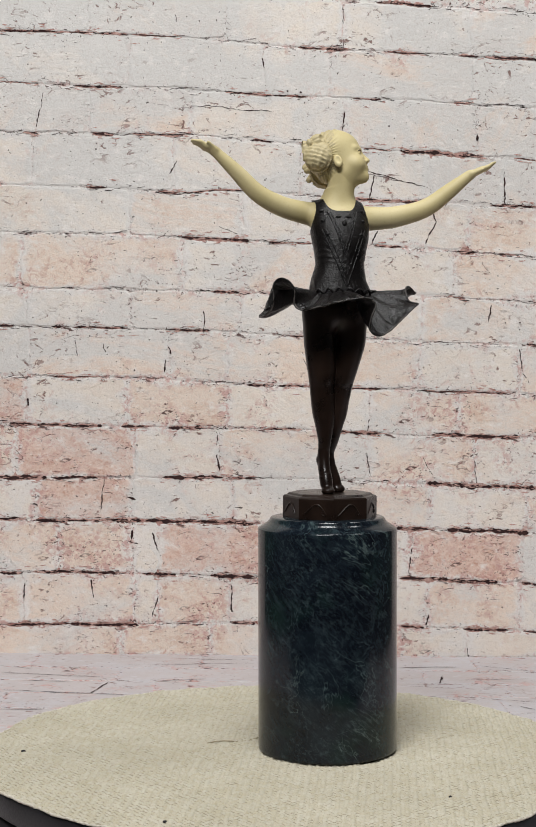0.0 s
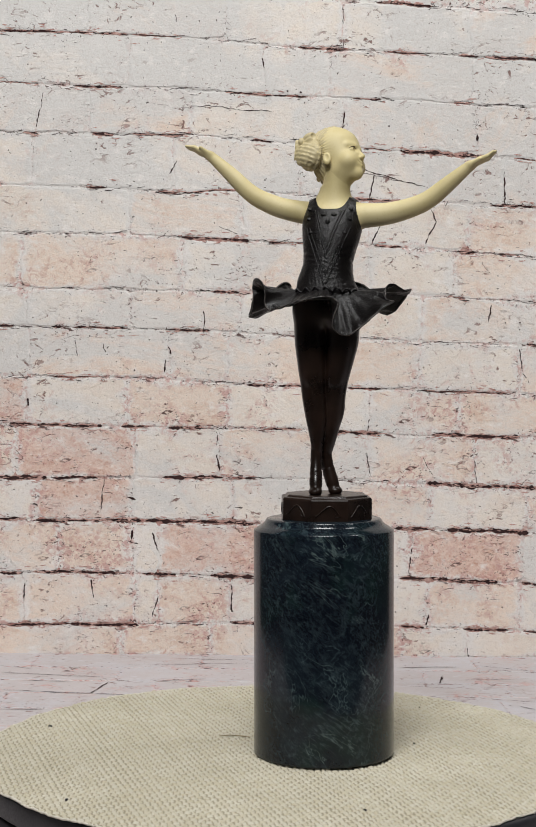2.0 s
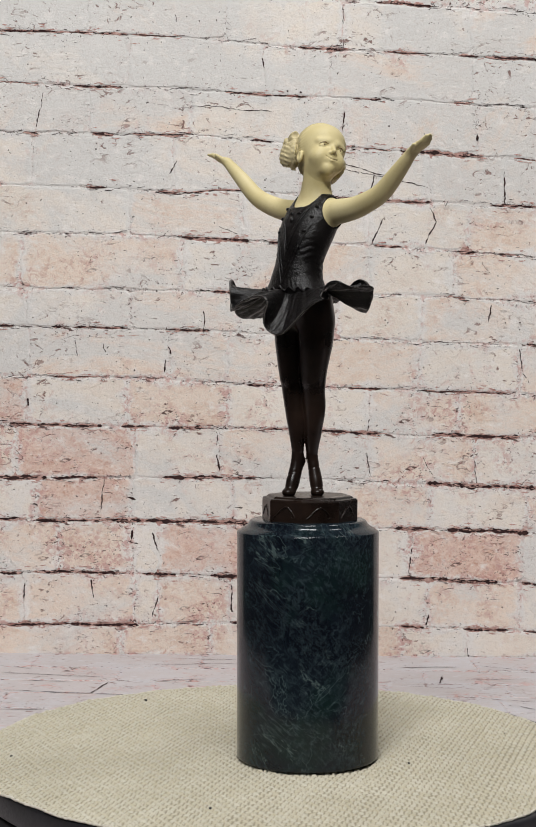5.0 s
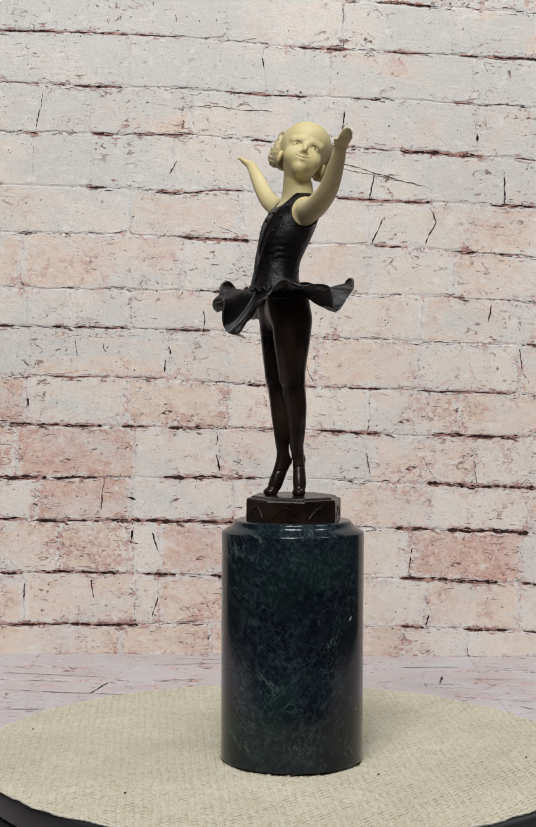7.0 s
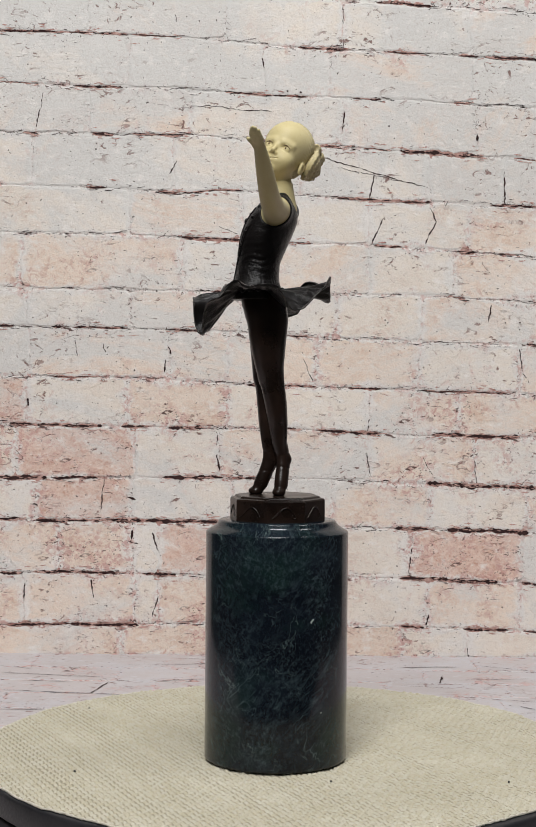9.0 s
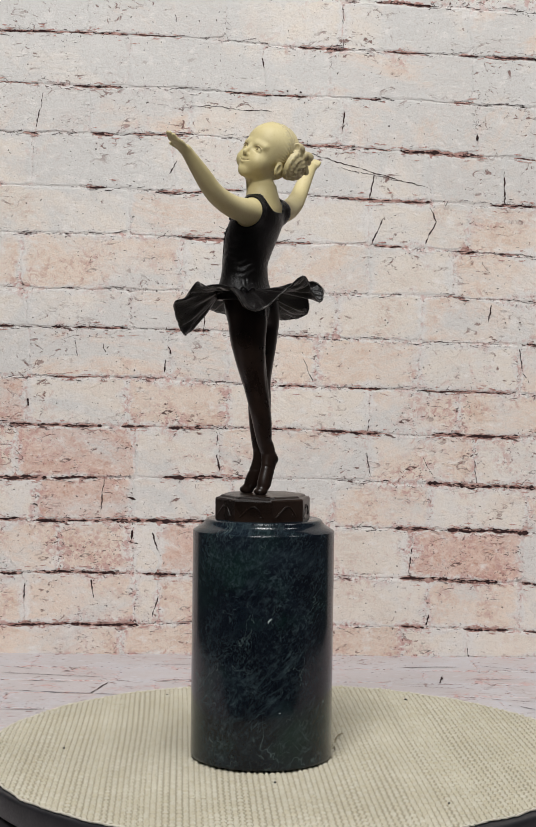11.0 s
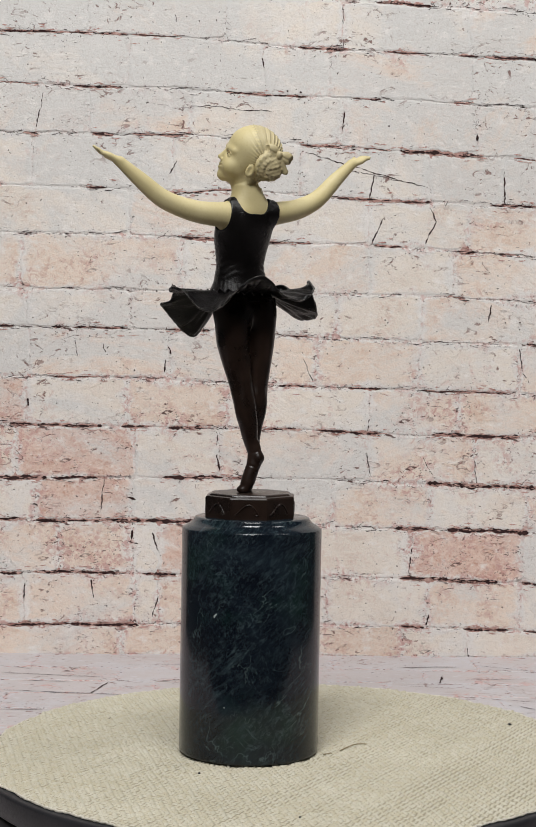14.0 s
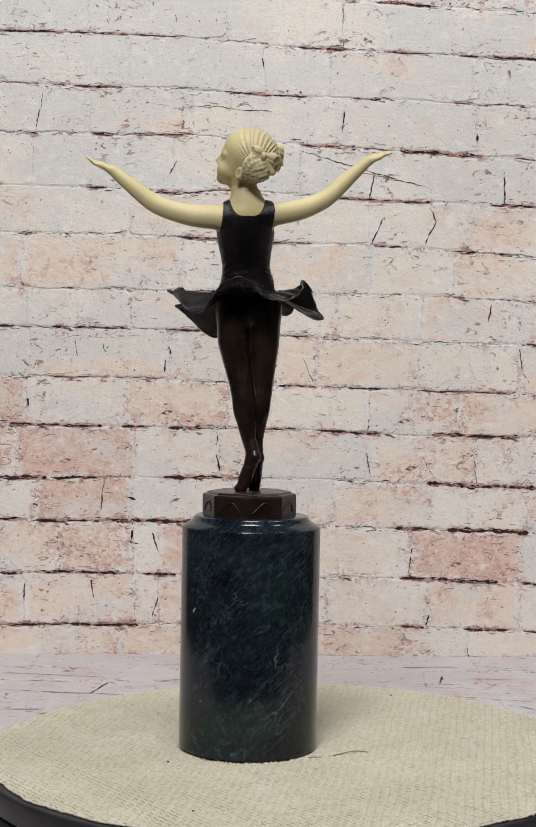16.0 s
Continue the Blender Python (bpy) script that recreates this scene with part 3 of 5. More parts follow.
def head(p):
    q = (p - HEAD_AT) @ HEAD_AXES.T
    d = face(q)
    d = melt(d, chain(p, [(3.4, -0.9, 285, 6.75), (5.0, -1.4, 297, 6.65)], 3), 3.0)
    # hair drawn from a parting to the coils over both ears
    coils = {1: in_head((-0.6, 16.6, 298.6)), -1: in_head((-9.7, -8.2, 306.6))}
    coil = coils[1]
    cap = egg(q, (-1.6, 0, 2.4), (14.0, 12.6, 12.4))
    ang = np.arctan2(q[..., 2] - coil[2], q[..., 0] - coil[0])
    front = q[..., 0] - (6.0 + 0.20 * q[..., 2] - 0.018 * q[..., 1] ** 2)
    groove = 0.30 * np.sin(40 * ang + 1.5 * np.sin(3 * ang)) + 0.18 * np.sin(83 * ang + 1)
    part_line = 0.4 * np.exp(-(q[..., 1] / 0.7) ** 2)
    fade = np.clip(-front / 5.0, 0, 1)
    cap = cap - 0.05 + groove * fade * np.clip(np.abs(q[..., 1]) / 3.0, 0, 1) + part_line * fade
    cap = np.maximum(cap + 0.8 * np.clip(1 + front / 3.5, 0, 1), front)
    d = melt(d, cap, 0.9)
    nape = egg(q, (-6.2, 0, -6.6), (6.4, 8.6, 5.6)) + 0.25 * np.sin(36 * ang)
    d = melt(d, nape, 2.0)
    for s in (-1, 1):
        f, l, u = coils[s]
        d = melt(d, rose(q, (f - 0.5, l - (1.2 if s > 0 else 2.8) * s, u), (-0.5, 1.0 * s, -0.1)), 0.4)
        # loose curls bulging behind and round the coil
        lumps = 0.32 * np.sin(1.7 * q[..., 0] + 0.6 * q[..., 2]) * np.sin(1.9 * q[..., 2] + 1.0) + 0.2 * np.sin(3.1 * q[..., 1] + 1.3 * q[..., 2])
        d = melt(d, egg(q, (f - 0.9, l - 1.4 * s, u - 0.2), (6.6, 4.2, 6.9)) + lumps, 0.5)
        # ribbon bow above each coil: two puffed loops, a knot and two tails
        kf, kl, ku = f - 2.2, l - 0.6 * s, u + 7.4
        for e, tilt in ((1, 0.7), (-1, -0.2)):
            loop = egg(q, (kf + 4.2 * e, kl - 0.5 * s, ku + tilt), (4.1, 2.3, 3.3))
            crease = 0.4 * np.exp(-((q[..., 2] - ku - 0.12 * (q[..., 0] - kf)) / 0.5) ** 2)
            hollow = egg(q, (kf + 7.6 * e, kl + 0.6 * s, ku + tilt), (1.9, 1.6, 2.2))
            d = melt(d, carve(loop + crease, hollow, 0.5), 0.4)
        d = melt(d, egg(q, (kf, kl + 1.0 * s, ku), (1.5, 1.7, 2.1)), 0.3)
        d = melt(d, rod(q, (kf - 1.0, kl + 0.6 * s, ku - 1.2), (kf - 6.4, kl + 0.2 * s, ku - 6.6), 0.9, 1.6), 0.4)
        d = melt(d, rod(q, (kf - 0.4, kl + 0.8 * s, ku - 1.6), (kf - 3.0, kl + 0.9 * s, ku - 8.4), 0.8, 1.4), 0.4)
    return d


def painted_face():
    """Thin brown lines of the lids and the mouth, and the irises."""
    out = []

    def on_face(f, l, u):
        """The surface in front of a point of the head."""
        fs = np.linspace(f - 3, f + 4, 120)
        Q = np.stack([fs, np.full_like(fs, l), np.full_like(fs, u - FACE_DROP)], -1).astype(np.float32)
        d = face(Q)
        k = len(fs) - 1 - int(np.argmax(d[::-1] < 0))
        return HEAD_AT + (Q[k] + np.array((0.05, 0, 0), np.float32)) @ HEAD_AXES

    for s in (-1, 1):
        lid = [on_face(11.5, s * (2.6 + 4.2 * t), -0.4 + 1.0 * math.sin(math.pi * (0.1 + 0.8 * t)) - 0.5 * t) for t in np.linspace(0, 1, 16)]
        out.append(tube(lid, 0.24 * np.sin(np.linspace(0.4, 2.9, 16)) + 0.05, n=6))
        out.append(stud(on_face(11.5, s * 4.6, -1.0), (0.55, 0.5, 0.6)))
    mouth = [on_face(12.0, x, -8.35 + 0.13 * x * x) for x in np.linspace(-2.6, 2.6, 18)]
    out.append(tube(mouth, 0.16, n=5))
    return out


def is_hair(p):
    """True where the head carries hair, coils or ribbon."""
    q = (p - HEAD_AT) @ HEAD_AXES.T
    front = q[..., 0] - (6.0 + 0.20 * q[..., 2] - 0.018 * q[..., 1] ** 2)
    ear = ((q[..., 0] - 0.4) / 3.0) ** 2 + ((q[..., 2] + 5.4) / 4.2) ** 2 < 1
    neck = np.hypot(p[..., 0] - 4.6, p[..., 1] + 1.3) < 8.0
    return (front < -4.0 + 1.6 * np.sin(q[..., 1] * 3.1) * np.cos(q[..., 2] * 1.7)) & ~ear & ~(neck & (p[..., 2] < 299)) & (q[..., 2] > -14)


def body_skin(p):
    """Shoulders, chest and neck above the dress, and both arms' roots."""
    d = stack(p, TORSO, 2.15, 262, 289)
    d = melt(d, chain(p, [(2.3, -0.2, 279, 7.6), (3.4, -0.9, 287, 7.0), (5.0, -1.4, 297, 6.9)], 3), 3.5)
    d = melt(d, chain(p, LEFT_ARM[:3], 3), 3.0)
    d = melt(d, chain(p, RIGHT_ARM[:3], 3), 3.0)
    return d


def dress(p):
    x, y, z = p[..., 0], p[..., 1], p[..., 2]
    d = melt(stack(p, TORSO, 2.15, 232.5, 289), chain(p, LEFT_ARM[:3], 3), 3.0)
    d = melt(d, chain(p, RIGHT_ARM[:3], 3), 3.0) - 0.75
    d = np.maximum(d, np.maximum(x - 17.8, -12.8 - x))
    # creases round the waist
    ang = np.arctan2(y + 10, x - 1)
    fold = 0.13 * np.sin(z * 2.2 + 2.6 * np.sin(2 * ang + z * 0.11) + 1.3 * np.sin(5 * ang) + 0.7 * np.sin(9 * ang + z * 0.3)) * np.exp(-((z - 251) / 9.0) ** 2) * (0.35 + 0.75 * np.cos(ang) ** 2 + 0.3 * np.sin(3 * ang + 1 + z * 0.2))
    fold = fold + 0.10 * np.sin(ang * 40 + z * 0.5) * np.exp(-((z - 239.5) / 3.0) ** 2)
    d = d + fold * (0.55 + 0.6 * np.sin(3.1 * ang + 0.23 * z + 1.2 * np.sin(0.5 * z)))
    # neckline, lower at the back, and arm holes
    low = np.where(y > -1.5, 275.6, 277.9)
    u = ((np.abs(x - 2.6) / 9.0) ** 4.4) * 8.0 + low
    d = np.maximum(d, np.clip((z - u) * 0.6, -5, 5))
    for sx, cx in ((1, 20.2), (-1, -15.0)):
        hole = egg(p, (cx, -0.6 if sx > 0 else 0.6, 276.6), (6.9, 10.0, 10.2))
        d = -np.minimum(-d, hole)
    d = np.maximum(d, z - 284.4)
    return d


def legs(p):
    r = stack(p, RIGHT_LEG, 2.0)
    l = stack(p, LEFT_LEG, 2.0)
    d = melt(r, l, 0.8)
    d = melt(d, egg(p, (0.5, -7.0, 227.0), (16.0, 9.6, 9.5)), 4.0)
    # tendons behind the knees, and the swell of the calves
    for x, y, s in ((-6.3, -6.2, -1), (4.6, -2.6, 1)):
        for o in (-2.6, 2.4):
            d = melt(d, rod(p, (x + o, y + 3.2, 203.0), (x + o * 0.5 - s * 0.6, y + 5.1, 184.0), 1.15, 0.9), 1.4)
        d = melt(d, egg(p, (x * 0.86, y + 3.0, 178.5), (4.6, 3.4, 9.5)), 2.2)
        d = melt(d, egg(p, (x, y - 4.6, 193.5), (3.4, 2.0, 4.4)), 2.0)
    # feet on the tips of their toes
    rf = melt(chain(p, [(-4.5, -4.6, 155, 2.5), (-4.3, -6.2, 147, 2.9), (-3.8, -8.8, 139.8, 3.2), (-3.4, -10.4, 135.6, 2.6)], 1.5), ball(p, (-5.0, -2.6, 150.6), 2.3), 1.4)
    lf = melt(chain(p, [(-0.9, 2.0, 156, 2.5), (0.5, 2.2, 147.5, 2.9), (2.7, 1.8, 140.0, 3.2), (4.0, 1.5, 135.8, 2.7)], 1.5), ball(p, (-2.6, 4.0, 151.4), 2.3), 1.3)
    # soles from the raised heels to the toes
    rf = melt(rf, rod(p, (-5.0, -2.4, 150.4), (-3.9, -8.0, 138.6), 2.5, 2.6), 1.6)
    lf = melt(lf, rod(p, (-2.6, 4.0, 151.2), (2.2, 2.6, 138.8), 2.5, 2.6), 1.6)
    rf = melt(rf, rod(p, (-4.6, -4.2, 158.0), (-5.0, -2.6, 150.6), 2.4, 2.3), 1.6)
    lf = melt(lf, rod(p, (-1.2, 2.6, 158.6), (-2.6, 4.0, 151.4), 2.4, 2.3), 1.6)
    d = melt(d, rf, 1.2)
    d = melt(d, lf, 1.2)
    d = melt(d, rod(p, (-4.6, -11.2, 135.0), (-2.2, -11.2, 135.0), 1.5, 1.5), 1.0)
    d = melt(d, rod(p, (3.4, 0.2, 135.0), (5.2, 1.6, 135.0), 1.6, 1.6), 1.0)
    # broad toes of the shoes, flat on the foot
    d = melt(d, egg(p, (-3.5, -11.4, 135.2), (3.3, 3.6, 2.2)), 1.2)
    d = melt(d, egg(p, (4.6, 0.9, 135.2), (3.5, 3.2, 2.2)), 1.2)
    # ribbon edges of the shoes
    z = p[..., 2]
    d = d + 0.22 * np.exp(-((z - 146.5 - 0.5 * p[..., 0]) / 0.5) ** 2) + 0.18 * np.exp(-((z - 154.5 + 0.3 * p[..., 0]) / 0.45) ** 2)
    return np.maximum(d, 133.2 - z)


# hem of the skirt, followed round: angle, radius, height; it doubles back where the lips roll over
HEM = [(-168, 39.5, 224.4), (-162, 38.5, 227.5), (-160, 38.0, 233.0), (-161, 38.0, 238.5), (-153, 37.5, 242.2), (-144, 36.5, 240.5), (-139, 36, 235.5), (-140, 35.5, 229.5), (-133, 35, 226.3), (-119, 34, 227.8), (-104, 33.5, 230.0), (-88, 34, 232.0), (-77, 34.5, 232.2), (-71, 35, 229.0),
       (-74, 34.5, 223.6), (-75, 33.5, 218.2), (-69, 32.0, 214.6), (-60, 32.0, 214.2), (-52, 34.5, 217.6), (-43, 38, 223.6), (-35, 41, 228.4), (-29, 41.5, 230.6), (-29, 37.0, 232.0), (-23, 34.6, 237.6), (-16, 35.4, 239.6), (-5, 39.5, 236.8), (5, 41.5, 237.6), (14, 41.0, 236.8), (20, 38.5, 232.4), (25, 35.5, 227.6),
       (34, 33.0, 225.6), (45, 32.8, 228.0), (54, 34, 233.0), (62, 36.0, 237.4), (70, 36.0, 241.4), (79, 35.0, 243.2), (88, 34.0, 240.6), (95, 34.0, 236.0), (105, 35.0, 232.4), (117, 36.5, 231.6), (126, 38.4, 234.2), (131, 39.4, 238.2), (134, 36.6, 241.6), (143, 34.5, 242.2),
       (151, 35.5, 238.6), (152, 37.6, 232.6), (155, 39.0, 227.2), (166, 40.0, 224.4), (180, 40.0, 223.6)]


def hem_curve(count=720):
    """Even steps along the hem: angle (degrees, unwound), radius, height."""
    n = len(HEM)
    P = [np.array(p, float) for p in HEM]
    dense = []
    for k in range(n):
        p0, p1, p2, p3 = (P[(k + o) % n] + np.array((360.0 * ((k + o) // n), 0, 0)) for o in (-1, 0, 1, 2))
        for t in np.arange(0, 1, 1 / 24):
            dense.append(0.5 * (2 * p1 + (p2 - p0) * t + (2 * p0 - 5 * p1 + 4 * p2 - p3) * t * t + (3 * p1 - p0 - 3 * p2 + p3) * t ** 3))
    D = np.array([*dense, dense[0] + np.array((360.0, 0, 0))])
    run = np.concatenate([[0], np.cumsum(np.linalg.norm(np.diff(D, axis=0) * np.array((0.62, 1, 1)), axis=1))])
    at_run = np.linspace(0, run[-1], count, endpoint=False)
    return np.stack([np.interp(at_run, run, D[:, c]) for c in range(3)], 1)


def evened(values, half, wind=0.0):
    """Running mean round a closed row; wind is what it gains in one round."""
    long = np.concatenate([values - wind, values, values + wind])
    w = np.hanning(2 * half + 1)
    n = len(values)
    return np.convolve(long, w / w.sum(), mode="same")[n:2 * n]


def skirt_grid(m=40):
    """The cloth from the waist to the hem, swelling under the raised lips."""
    hem = hem_curve()
    n = len(hem)
    soft_a, soft_r, soft_z = evened(hem[:, 0], 38, 360.0), evened(hem[:, 1], 40), evened(hem[:, 2], 26)
    grid = np.zeros((n, m, 3))
    for i in range(n):
        a, r, z = hem[i]
        raised = min(1.0, max(0.0, (z - 227.5) / 12.0))
        drop, low = z - 236.8, min(1.0, max(0.0, (234.0 - soft_z[i]) / 6.0))
        c0, s0 = math.cos(radians(soft_a[i])), math.sin(radians(soft_a[i]))
        c1, s1 = math.cos(radians(a)), math.sin(radians(a))
        root = np.array((0.7 + 15.6 * c0, -11.0 + 11.2 * s0))
        mid_r = soft_r[i] * 0.80
        mid = np.array((1.5 + mid_r * c0, -8.5 + mid_r * s0))
        rim = np.array((1.5 + r * c1, -8.5 + r * s1))
        bulge = np.array((1.5 + (r + 1.8 * raised) * c1, -8.5 + (r + 1.8 * raised) * s1))
        for j in range(m):
            t = j / (m - 1)
            u = 1 - t
            # a curve from the waist over the swell of the lip to the hem
            flat = u ** 3 * root + 3 * u * u * t * mid + 3 * u * t * t * bulge + t ** 3 * rim
            h = u ** 3 * 236.8 + 3 * u * u * t * (236.4 + (0.2 + 0.75 * low) * (soft_z[i] - 236.8)) + 3 * u * t * t * (236.6 + (0.70 + 0.28 * low) * drop - 1.5 * raised) + t ** 3 * z
            b = radians(soft_a[i])
            swell = math.sin(math.pi * min(1, t ** 1.2)) ** 0.8
            h += swell * 1.25 * (0.42 * math.sin(b * 17 + 2.2 * math.sin(b * 3) + 1.6 * t) + 0.34 * math.sin(b * 31 - 3.5 * t + 1.5 * math.sin(b * 4)) + 0.24 * math.sin(b * 53 + 3 * math.sin(b * 5) + 5 * t))
            h += swell * 0.5 * noise.noise((8 * math.cos(b), 8 * math.sin(b), t * 4))
            grid[i, j] = (*flat, h)
    return grid


def skirt():
    grid = skirt_grid()
    n, m = grid.shape[:2]
    thick = 0.9
    du = np.roll(grid, -1, 0) - np.roll(grid, 1, 0)
    dv = np.gradient(grid, axis=1)
    nor = np.cross(dv, du)
    nor /= np.linalg.norm(nor, axis=-1, keepdims=True) + 1e-9
    nor = -nor if nor[0, 5, 2] < 0 else nor
    bead = thick * (0.6 + 0.75 * (np.arange(m) > m - 3))[None, :, None]
    top, low = grid + nor * bead / 2, grid - nor * bead / 2
    V = np.concatenate([top.reshape(-1, 3), low.reshape(-1, 3)])
    Q = []
    k = n * m
    for i in range(n):
        i2 = (i + 1) % n
        for j in range(m - 1):
            a, b, c, d = i * m + j, i2 * m + j, i2 * m + j + 1, i * m + j + 1
            Q.append((a, d, c, b))
            Q.append((k + a, k + b, k + c, k + d))
        a, b = i * m + m - 1, i2 * m + m - 1
        Q.append((a, k + a, k + b, b))
    return V, np.array(Q)


def hem_edge():
    """The thin worn edge of the skirt; the light it catches is in its colour."""
    rim = skirt_grid()[:, -1]
    return tube(rim, [0.36 + 0.14 * noise.noise((k * 0.05, 3.0, 0)) for k in range(len(rim))], True, 6)


def tube(path, radius, closed=False, n=8):
    """A round bead along a path of points; radius may vary."""
    P = np.array(path, float)
    m = len(P)
    T = np.roll(P, -1, 0) - np.roll(P, 1, 0) if closed else np.gradient(P, axis=0)
    T /= np.linalg.norm(T, axis=1, keepdims=True) + 1e-9
    ref = np.array((0.31, 0.2, 0.93))
    A = np.cross(T, ref)
    A /= np.linalg.norm(A, axis=1, keepdims=True) + 1e-9
    B = np.cross(T, A)
    R = np.broadcast_to(np.array(radius, float), (m,))
    V = np.concatenate([[P[i] + R[i] * (math.cos(2 * math.pi * k / n) * A[i] + math.sin(2 * math.pi * k / n) * B[i]) for k in range(n)] for i in range(m)])
    Q = []
    for i in range(m if closed else m - 1):
        i2 = (i + 1) % m
        for k in range(n):
            k2 = (k + 1) % n
            Q.append((i * n + k, i * n + k2, i2 * n + k2, i2 * n + k))
    return V, np.array(Q)


def on_front(x, z, out=0.0):
    """The point of the bodice's front at (x, z)."""
    ys = np.linspace(-30, -2, 240, dtype=np.float32)
    P = np.stack([np.full_like(ys, x), ys, np.full_like(ys, z)], -1)
    d = stack(P, TORSO, 2.15, 228, 289) - 0.75
    k = int(np.argmax(d < 0))
    return (x, float(ys[k]) - out, z)


def pips():
    """Raised piping in a double V, studs and the jewel of the bodice, ruffle of the waist."""
    out = []
    mid = 2.6

    def seam(x0, z0, x1, z1, r):
        out.append(tube([on_front(mid + x0 + (x1 - x0) * t, z0 + (z1 - z0) * t, 0.1) for t in np.linspace(0, 1, 40)], r))

    for s in (-1, 1):
        seam(s * 7.6, 277.2, 0.0, 254.0, 0.42)
        seam(s * 6.2, 277.0, 0.0, 257.6, 0.34)
        seam(s * 11.2, 268.0, s * 0.4, 239.5, 0.42)
        seam(s * 9.4, 268.0, 0.0, 244.0, 0.30)
        for x, z in ((10.4, 277.6), (10.3, 272.4), (8.6, 265.4)):
            out.append(stud(on_front(mid + s * x, z), (1.35, 0.9, 0.95)))
        out.append(stud(on_front(mid + s * 2.6, 274.6), (1.5, 0.8, 0.8)))
    out.append(stud(on_front(mid, 271.0), (1.25, 1.2, 1.8)))
    ring = []
    for k in range(720):
        a = 2 * math.pi * k / 720
        w = math.sin(a * 22)
        ring.append((0.7 + (19.0 + 0.6 * w) * math.cos(a), -11.1 + (14.2 + 0.6 * w) * math.sin(a), 236.5 + 0.95 * math.sin(a * 22 + 1.2) + 0.4 * math.sin(a * 3)))
    out.append(tube(ring, 0.6, True))
    return out


def stud(c, r, n=12):
    V, Q = [], []
    for i in range(n + 1):
        for k in range(n):
            u, v = math.pi * i / n, 2 * math.pi * k / n
            V.append((c[0] + r[0] * math.sin(u) * math.cos(v), c[1] + r[1] * math.sin(u) * math.sin(v), c[2] + r[2] * math.cos(u)))
    for i in range(n):
        for k in range(n):
            Q.append((i * n + k, i * n + (k + 1) % n, (i + 1) * n + (k + 1) % n, (i + 1) * n + k))
    return np.array(V), np.array(Q)


def octagon_base():
    """The cast foot under the dancer, with bevelled rim and scrolls on its sides."""
    rows = [(0, 120.6), (24.0, 120.6), (24.4, 121.1), (24.4, 131.4), (23.9, 132.2), (22.2, 132.6), (21.6, 133.3), (20.8, 133.6), (0, 133.6)]
    V, Q = [], []
    for r, z in rows:
        for k in range(8):
            a = radians(-7.3 + 45 * k)
            V.append((r * math.cos(a), r * math.sin(a), z))
    for i in range(len(rows) - 1):
        for k in range(8):
            Q.append((i * 8 + k, i * 8 + (k + 1) % 8, (i + 1) * 8 + (k + 1) % 8, (i + 1) * 8 + k))
    return np.array(V), np.array(Q)


def scrolls():
    out = []
    for k in range(8):
        a0, a1 = radians(-7.3 + 45 * k), radians(-7.3 + 45 * (k + 1))
        p0, p1 = 24.4 * np.array((math.cos(a0), math.sin(a0))), 24.4 * np.array((math.cos(a1), math.sin(a1)))
        flat = (p0 + p1) / 2
        flat = flat / np.linalg.norm(flat) * 0.05
        pts = []
        for t in np.linspace(0, 1, 40):
            s = 0.12 + 0.66 * t
            h = 123.6 + 5.2 * math.sin(math.pi * (t ** 1.3))
            pts.append((*(p0 + (p1 - p0) * s + flat), h))
        for t in np.linspace(0, 1, 26):
            b = 3.6 * t
            rr = 0.075 * (1 - 0.6 * t)
            s = 0.70 + rr * math.cos(b + 0.4)
            pts.append((*(p0 + (p1 - p0) * s + flat), 124.6 + 18 * rr * math.sin(b + 3.6)))
        out.append(tube(pts[:40], 0.35 + 0.12 * np.sin(np.linspace(0, math.pi, 40)), n=6))
        out.append(tube(pts[40:], 0.3, n=6))
    return out


